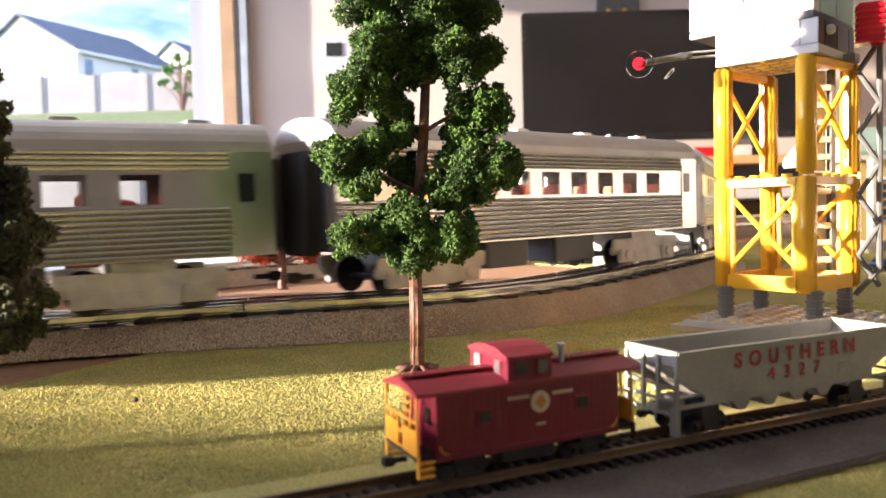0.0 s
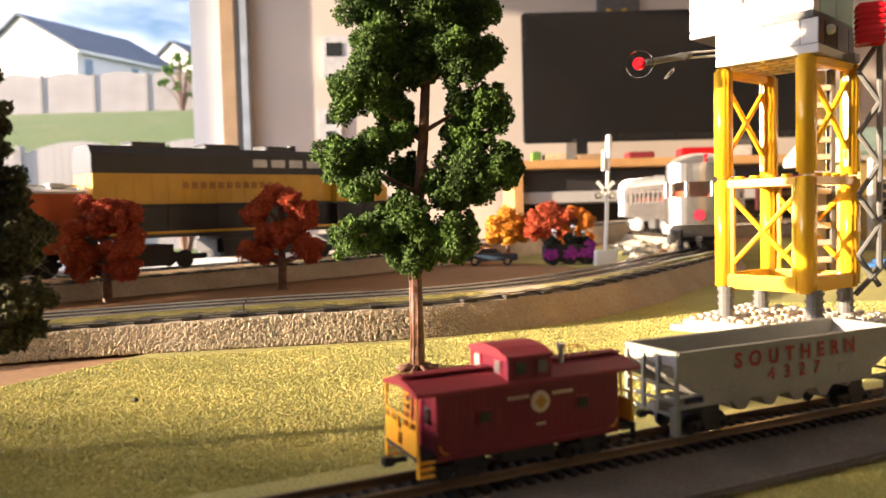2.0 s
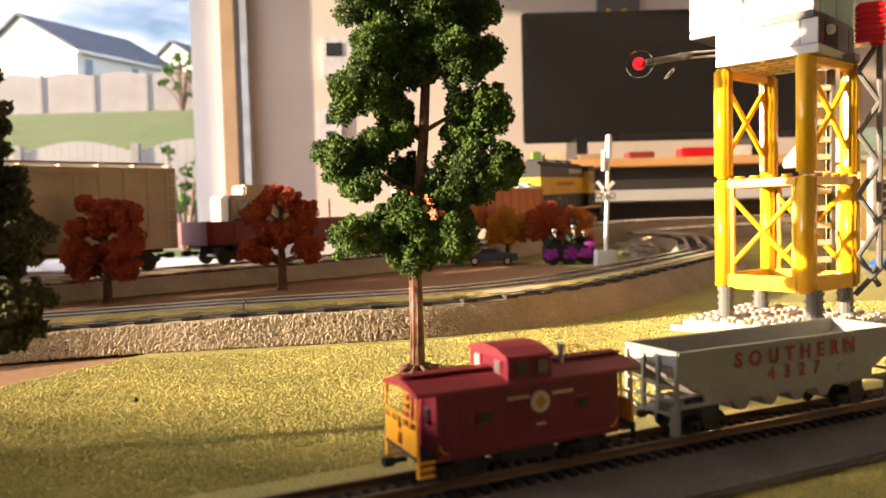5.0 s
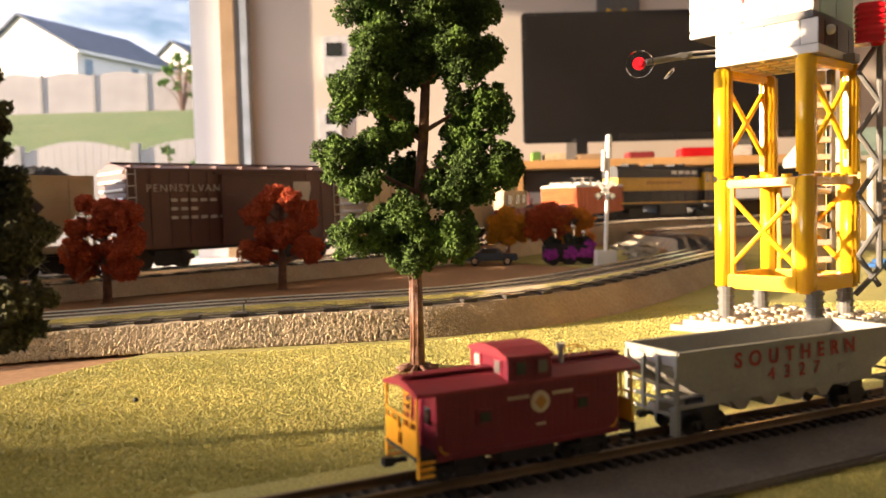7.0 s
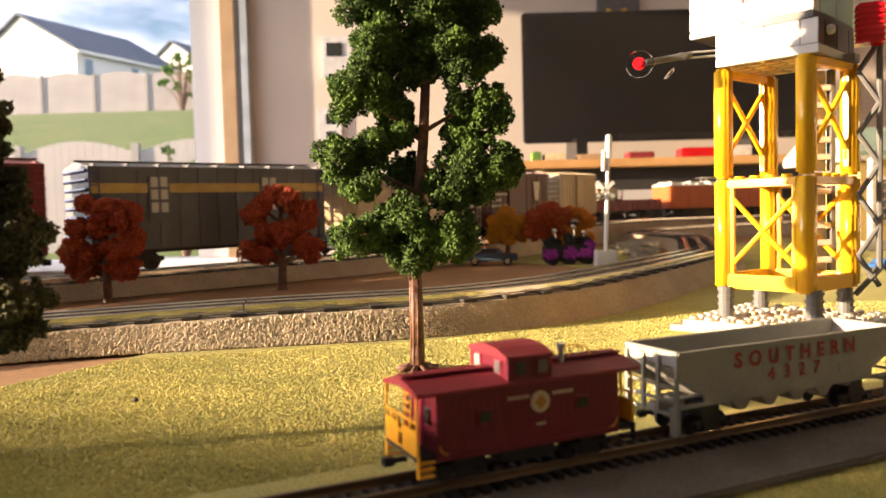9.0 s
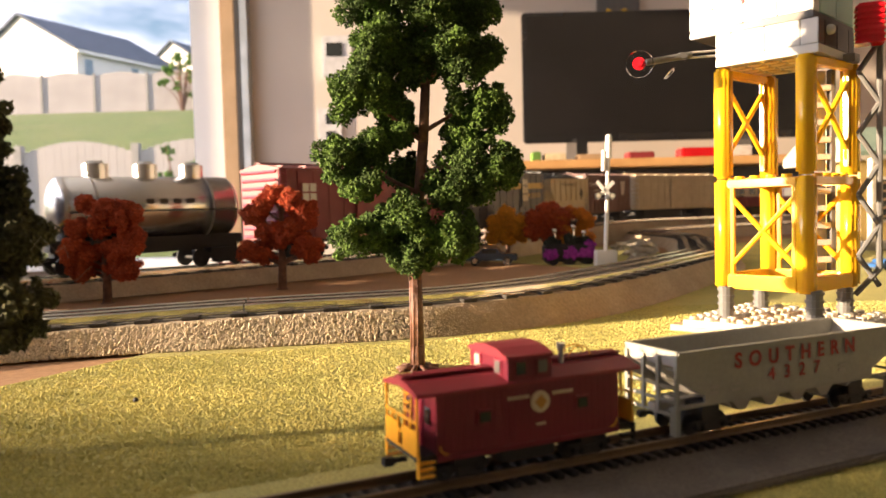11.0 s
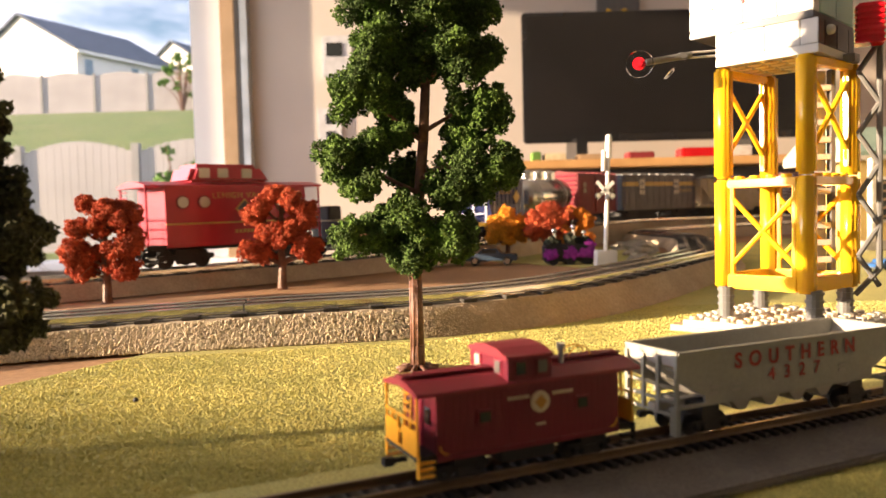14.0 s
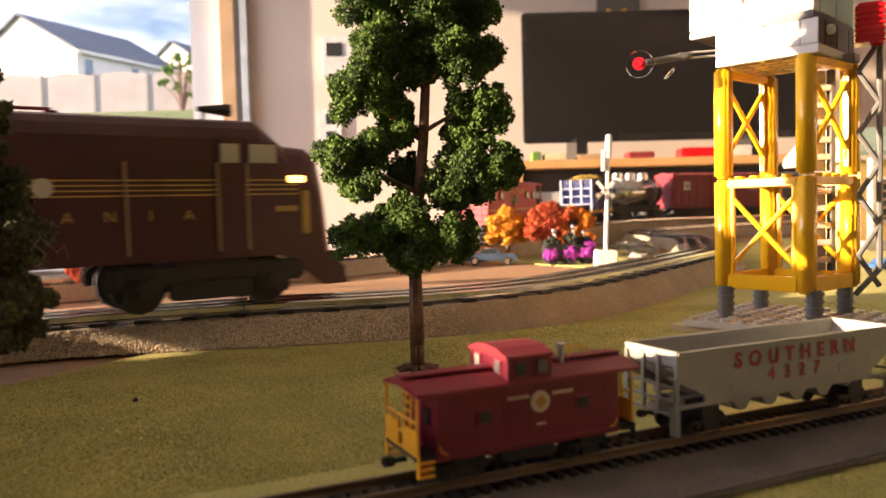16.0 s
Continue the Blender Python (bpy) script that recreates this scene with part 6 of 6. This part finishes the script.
                add_rod(b, (x, q * .0285, .0122), (x, q * .0305, .0122), .0042, n=12)
            part("side_frame", b, MAT["black"], bg)
    part("fuel_tank", box(-hl + .140, hl - .140, -.026, .026, .0070, .0245, .003), MAT["black"], top)
    coupler(top, hl - .002, 1, .0125, .0085, MAT["black"])
    coupler(top, -hl + .004, -1, .0125, .0065, MAT["black"])


maroon_diesel()

# ---------------------------------------------------------------- the room
FLOOR = -.78
structure(part("floor", box(-2.3, 3.3, -2.6, 3.25, FLOOR - .1, FLOOR), MAT["floor"]), "brown carpet floor of the room", "floor")
structure(part("ceiling", box(-2.3, 3.3, -2.6, 3.4, 1.62, 1.72), MAT["white"]), "white ceiling", "ceiling")
structure(part("wall_right", box(3.3, 3.42, -2.6, 3.4, FLOOR, 1.62), MAT["wall"]), "plain beige wall", "wall")
structure(part("wall_behind", box(-2.3, 3.3, -2.72, -2.6, FLOOR, 1.62), MAT["wall"]), "plain beige wall", "wall")
# back wall with the window opening at its end
structure(part("wall_back", box(-.772, 3.3, 3.2, 3.34, FLOOR, 1.62), MAT["wall"]), "beige painted wall beside the window", "wall")
structure(part("wall_under_window", box(-2.3, -.772, 3.2, 3.34, FLOOR, -.12), MAT["wall"]), "beige wall under the window", "wall")
structure(part("wall_over_window", box(-2.3, -.772, 3.2, 3.34, 1.30, 1.62), MAT["wall"]), "beige wall over the window", "wall")
# side wall towards the sun, out of view, with a wide window over it
# its raking top is shaped to throw shade over the near lawn
b = bmesh.new()
prof = [(-2.6, FLOOR), (2.9, FLOOR), (2.9, .05), (.488, .05), (-1.562, 1.050), (-2.6, 1.050)]
extrude_profile(b, prof, -2.42, -2.3)
structure(part("shade_wall_left", b, MAT["wall"]), "unseen beige wall, raking top added to shade the near lawn", "wall")
structure(part("wall_left_head", box(-2.42, -2.3, -2.6, 2.9, 1.35, 1.62), MAT["wall"]), "beige wall over the side window", "wall")
structure(part("wall_left_end", box(-2.42, -2.3, 2.9, 3.4, FLOOR, 1.62), MAT["wall"]), "beige wall in the corner", "wall")

win = thing("window_1", Matrix(), "white-framed window with a brown inner trim and metal track", "window", kind="structure")
part("window_frame", box(-1.010, -.885, 3.17, 3.30, -.10, 1.30, .004), MAT["white"], win)
part("trim", box(-.884, -.826, 3.16, 3.28, -.12, 1.31, .003), MAT["trimwood"], win)
part("metal_track", box(-.824, -.806, 3.15, 3.25, -.12, 1.31, .002), MAT["darkroof"], win)
part("metal_track", box(-.804, -.773, 3.15, 3.25, -.12, 1.31, .002), MAT["trimblue"], win)
part("window_sill", box(-2.28, -.80, 3.10, 3.33, -.135, -.10, .004), MAT["white"], win)
part("window_head", box(-2.28, -.885, 3.17, 3.30, 1.28, 1.34, .004), MAT["white"], win)
g = part("pane", box(-2.28, -1.005, 3.262, 3.266, -.10, 1.29), MAT["windowglass"], win)
g.visible_shadow = False

# table under the layout
tb = thing("table", Matrix(), "plain wooden table carrying the model railway board", "table")
part("tabletop", slab([(x * .985, y * .985 - .01) for x, y in OUTLINE], -.09, -.0505), MAT["wood"], tb)
leg = mesh_of("leg", box(-.04, .04, -.04, .04, FLOOR, -.09, .004), MAT["wood"])
for x, y in ((-1.1, -.9), (1.75, -.9), (1.75, 1.9), (.8, 1.9)):
    part("leg", leg, None, tb, at=Matrix.Translation((x, y, 0)))


def television():
    cons = thing("tv_console", Matrix(), "long wooden television console with dark shelves", "console")
    zt = .232
    part("top", box(.25, 1.62, 2.62, 3.14, zt - .030, zt, .004), MAT["wood"], cons, "honey-coloured wooden top")
    part("back_panel", box(.27, 1.60, 3.10, 3.13, FLOOR, zt - .03), MAT["darkroof"], cons)
    part("shelf", box(.27, 1.60, 2.66, 3.10, .085, .125, .003), MAT["cabinet"], cons)
    part("shelf", box(.27, 1.60, 2.66, 3.10, -.30, -.27, .003), MAT["cabinet"], cons)
    for x in (.25, 1.59):
        part("side_panel", box(x, x + .03, 2.64, 3.12, FLOOR, zt - .03), MAT["wood"], cons)
    part("drawer_front", box(.29, 1.58, 2.67, 2.69, .125, zt - .034, .002), MAT["darkroof"], cons)
    tv = thing("television", Matrix(), "large black flat television switched off, on the console", "television")
    x0, x1, z0, z1, y = .315, 1.35, .315, .800, 2.90
    part("bezel", box(x0, x1, y, y + .045, z0, z1, .006), MAT["tv"], tv, at=None)
    part("screen", box(x0 + .018, x1 - .018, y - .003, y + .01, z0 + .03, z1 - .018, .001), MAT["screen"], tv)
    for x in (x0 + .2, x1 - .2):
        part("stand_leg", box(x - .02, x + .02, y - .10, y + .14, zt, z0 + .01, .004), MAT["tv"], tv)
    for x, l, h, mat, label in ((.335, .030, .035, "hedge", "small green box on the console"), (.400, .075, .028, "cream", "pale folded paper on the console"), (.53, .10, .022, "trimwood", "brown tray on the console"),
                                (.70, .09, .026, "redcar", "dark red case on the console"), (.905, .13, .036, "brickred", "bright red box on the console"), (1.03, .11, .040, "printwhite", "white packet on the console")):
        ob = part("box", box(x - l / 2, x + l / 2, 2.68, 2.76, zt + .001, zt + h, .004), MAT[mat])
        tagged(ob, label, "box")


television()
sw = thing("wall_control", pose(-.410, 3.2, .710), "grey wall-mounted control box with a dark display", "control box")
part("case", box(-.065, .065, -.04, -.001, -.085, .085, .008), MAT["lampgrey"], sw)
part("display", box(-.045, .02, -.044, -.039, .0, .055, .003), MAT["darkglass"], sw)
sw2 = thing("wall_plate", pose(-.452, 3.2, .425), "pale wall plate with two sockets", "wall plate")
part("plate", box(-.05, .05, -.012, -.001, -.08, .08, .004), MAT["lampgrey"], sw2)
for z in (-.035, .035):
    part("socket", box(-.018, .018, -.015, -.011, z - .02, z + .02, .003), MAT["darkglass"], sw2)
ob = part("wall_pennant", box(.655, .83, 3.18, 3.199, .80, 1.0, .004), MAT["greycar"])
tagged(ob, "dark grey framed picture with yellow shapes on the wall", "picture")
for x in (.70, .765):
    b = bmesh.new()
    bmesh.ops.create_cone(b, cap_ends=True, segments=5, radius1=.030, radius2=.026, depth=.004, matrix=Matrix.Translation((x, 3.176, .85)) @ Matrix.Rotation(radians(90), 4, "X"))
    part("yellow_shape", b, MAT["locoyellow"], ob)


# ---- model house behind the tower
def model_house(x, y, turn):
    top = thing("model_house", pose(x, y, 0, 0, 0, turn), "ochre model station building with white trim and a pale teal roof", "model building")
    part("wall", box(-.13, .13, -.07, .07, .0, .125, .001), MAT["ochre"], top)
    b = bmesh.new()
    extrude_profile(b, [(-.088, .122), (-.088, .128), (-.02, .165), (.02, .165), (.088, .128), (.088, .122)], -.15, .15)
    part("roof", b, MAT["teal"], top)
    part("fascia", box(-.15, .15, -.089, .089, .1165, .1222, .001), MAT["platewhite"], top)
    part("porch_floor", box(-.14, .14, -.10, -.07, 0, .012, .001), MAT["rock"], top)
    for xx in (-.127, -.075, -.02, .02, .075, .127):
        part("pillar", box(xx - .005, xx + .005, -.098, -.088, .012, .118, .001), MAT["platewhite"], top)
    for xx in (-.10, -.048, .048, .10):
        f = part("window", box(xx - .016, xx + .016, -.0725, -.0695, .035, .095, .001), MAT["platewhite"], top)
        part("pane", box(xx - .012, xx + .012, -.074, -.0722, .039, .091), MAT["darkglass"], f)
        for k in range(5):
            part("slat", box(xx - .0155, xx + .0155, -.0748, -.0738, .042 + .011 * k, .0445 + .011 * k), MAT["trimwood"], f)
    part("door", box(-.014, .014, -.0735, -.0695, .0, .085, .001), MAT["trimwood"], top)


model_house(.672, 1.085, 4)
toy_car(.4020, .700, 20, MAT["bluetoy"], "small bright blue toy car on the grass", size=.034)

# ---------------------------------------------------------------- outside
b = bmesh.new()
rows = [(3.40, -.95), (5, -.90), (9, -.60), (12, -.42), (15, .10), (22, 2.0), (30, 4.1), (37, 5.3), (46, 5.9), (80, 6.5), (400, 7)]
grid = [[b.verts.new((x, y, z + .15 * noise.noise(Vector((x * .1, y * .1, 0))))) for x in np.linspace(-260, 260, 53)] for y, z in rows]
for a, c in zip(grid, grid[1:]):
    for i in range(52):
        b.faces.new((a[i], a[i + 1], c[i + 1], c[i]))
structure(part("ground_outside", b, MAT["lawn"], smooth=True), "mown green back lawn rising to a slope", "lawn")
b = bmesh.new()
grid = [[b.verts.new((x, y, -.95 - .05 * (x < -30))) for x in (-260, -60, -20, -2.45)] for y in (-200, -40, 3.40)]
for a, c in zip(grid, grid[1:]):
    for i in range(3):
        b.faces.new((a[i], a[i + 1], c[i + 1], c[i]))
structure(part("ground_outside_side", b, MAT["lawn"]), "mown green side lawn", "lawn")


def fence(x0, x1, y, z, height, panel, first, label):
    """Scalloped vinyl fence: posts and panels with a bowed top."""
    top = thing("fence", Matrix(), label, "fence", "garden fences")
    nb = 14
    def panel_mesh():
        b = bmesh.new()
        wdt = panel - .12
        for k in range(nb):
            u = (k + .5) / nb
            h = height - .14 + .17 * math.sin(math.pi * u)
            add_box(b, .06 + wdt * k / nb + .002, .06 + wdt * (k + 1) / nb - .002, -.02, .02, 0, h)
        add_box(b, .06, panel - .06, -.03, .03, .08, .20)
        return mesh_of("panel", b, MAT["fence"])
    pm = panel_mesh()
    post = mesh_of("post", box(-.065, .065, -.065, .065, 0, height - .02, .012), MAT["fencepost"])
    x = first
    while x > x0:
        x -= panel
    while x < x1:
        part("panel", pm, None, top, at=Matrix.Translation((x, y, z)))
        part("post", post, None, top, at=Matrix.Translation((x, y, z)))
        x += panel
    return top


fence(-9.5, 1.5, 12.0, -.52, 1.80, 1.82, -4.73, "pale vinyl garden fence with bowed panel tops, sunlit")
fence(-32, 8, 36.0, 5.0, 1.95, 2.45, -20.9, "far pale vinyl fence with bowed panel tops on the slope")


def house_far(x, y, z, turn, w, l, h, rise, label):
    top = thing("house", pose(x, y, z, 0, 0, turn), label, "house")
    b = bmesh.new()
    a = [b.verts.new(p) for p in ((-w, 0, 0), (w, 0, 0), (w, 0, h), (0, 0, h + rise), (-w, 0, h))]
    c = [b.verts.new(p) for p in ((-w, l, 0), (w, l, 0), (w, l, h), (0, l, h + rise), (-w, l, h))]
    b.faces.new(a), b.faces.new(c)
    for i in range(5):
        j = (i + 1) % 5
        b.faces.new((a[i], a[j], c[j], c[i]))
    bmesh.ops.recalc_face_normals(b, faces=b.faces[:])
    wall = part("wall", b, MAT["siding"], top)
    for k in range(14):
        zz = .3 + k * (h - .4) / 14
        part("siding_board", box(w - .01, w + .02, 0, l, zz, zz + .06), MAT["siding"], wall)
    for s in (-1, 1):
        b = bmesh.new()
        o = .25
        n = Vector((s * rise, 0, w)).normalized() * .14
        q = [Vector((0, -o, h + rise)), Vector((s * (w + .25), -o, h - .25 * rise / w)), Vector((s * (w + .25), l + o, h - .25 * rise / w)), Vector((0, l + o, h + rise))]
        lo = [b.verts.new(p) for p in q]
        hi = [b.verts.new(p + n) for p in q]
        b.faces.new(lo), b.faces.new(hi)
        for i in range(4):
            j = (i + 1) % 4
            b.faces.new((lo[i], lo[j], hi[j], hi[i]))
        bmesh.ops.recalc_face_normals(b, faces=b.faces[:])
        part("roof", b, MAT["shingle"], top)
    part("gutter", box(w + .20, w + .34, -.2, l + .2, h - .25 * rise / w - .10, h - .25 * rise / w + .06), MAT["white"], top)
    for yy in (.75, 4.0):
        f = part("window", box(w - .02, w + .06, yy - .34, yy + .34, h - 1.50, h - .40, .01), MAT["white"], top)
        part("pane", box(w + .05, w + .075, yy - .27, yy + .27, h - 1.43, h - .47), MAT["skypane"], f)
    return top


house_far(-23.5, 43.8, 5.0, -25, 4.33, 7.4, 4.43, 2.3, "white two-storey house with a dark blue-grey shingle roof")
house_far(-21.2, 62.0, 6.0, -25, 3.2, 8.0, 6.2, 2.0, "distant pale house behind the fence")


def shrub(x, y, z, size, seed, label, dense=8e3):
    top = thing("shrub", pose(x, y, z), label, "shrub")
    rng = random.Random(seed)
    b = bmesh.new()
    ends = []
    for k in range(16):
        a, up = rng.uniform(0, 6.28), rng.uniform(.35, 1.05)
        tip = Vector((math.cos(a) * rng.uniform(.1, .34), math.sin(a) * .25, up)) * size
        branch(b, [Vector((0, 0, 0)), Vector((tip.x * .35, tip.y * .35, tip.z * .55)), tip], .012 * size, .004 * size, 6)
        ends.append(tip)
    part("stem", b, MAT["bark"], top)
    cl = []
    for tip in ends:
        for _ in range(3):
            q = rng.uniform(.03, .075) * size
            cl.append((tip.x * rng.uniform(.7, 1.1), tip.y, tip.z * rng.uniform(.75, 1.03), q, q, q * .8))
    part("crown", clump_mesh("crown", cl, dense / size ** 2 * 3, .022 * size, seed, "hedge", .9), None, top)


shrub(-3.32, 9.9, -.55, 1.75, 71, "leafy young tree by the fence with bright sunlit leaves", 1.2e3)
shrub(-11.6, 35.0, 4.9, 3.0, 72, "dark bush before the far fence", 1.5e3)


# ---------------------------------------------------------------- movement
def motions():
    for ob, line, middle, base, speed in TRAIN:
        walk(ob, [(t * .25, line.stand(middle + speed * t * .25, base)) for t in range(65)])


motions()
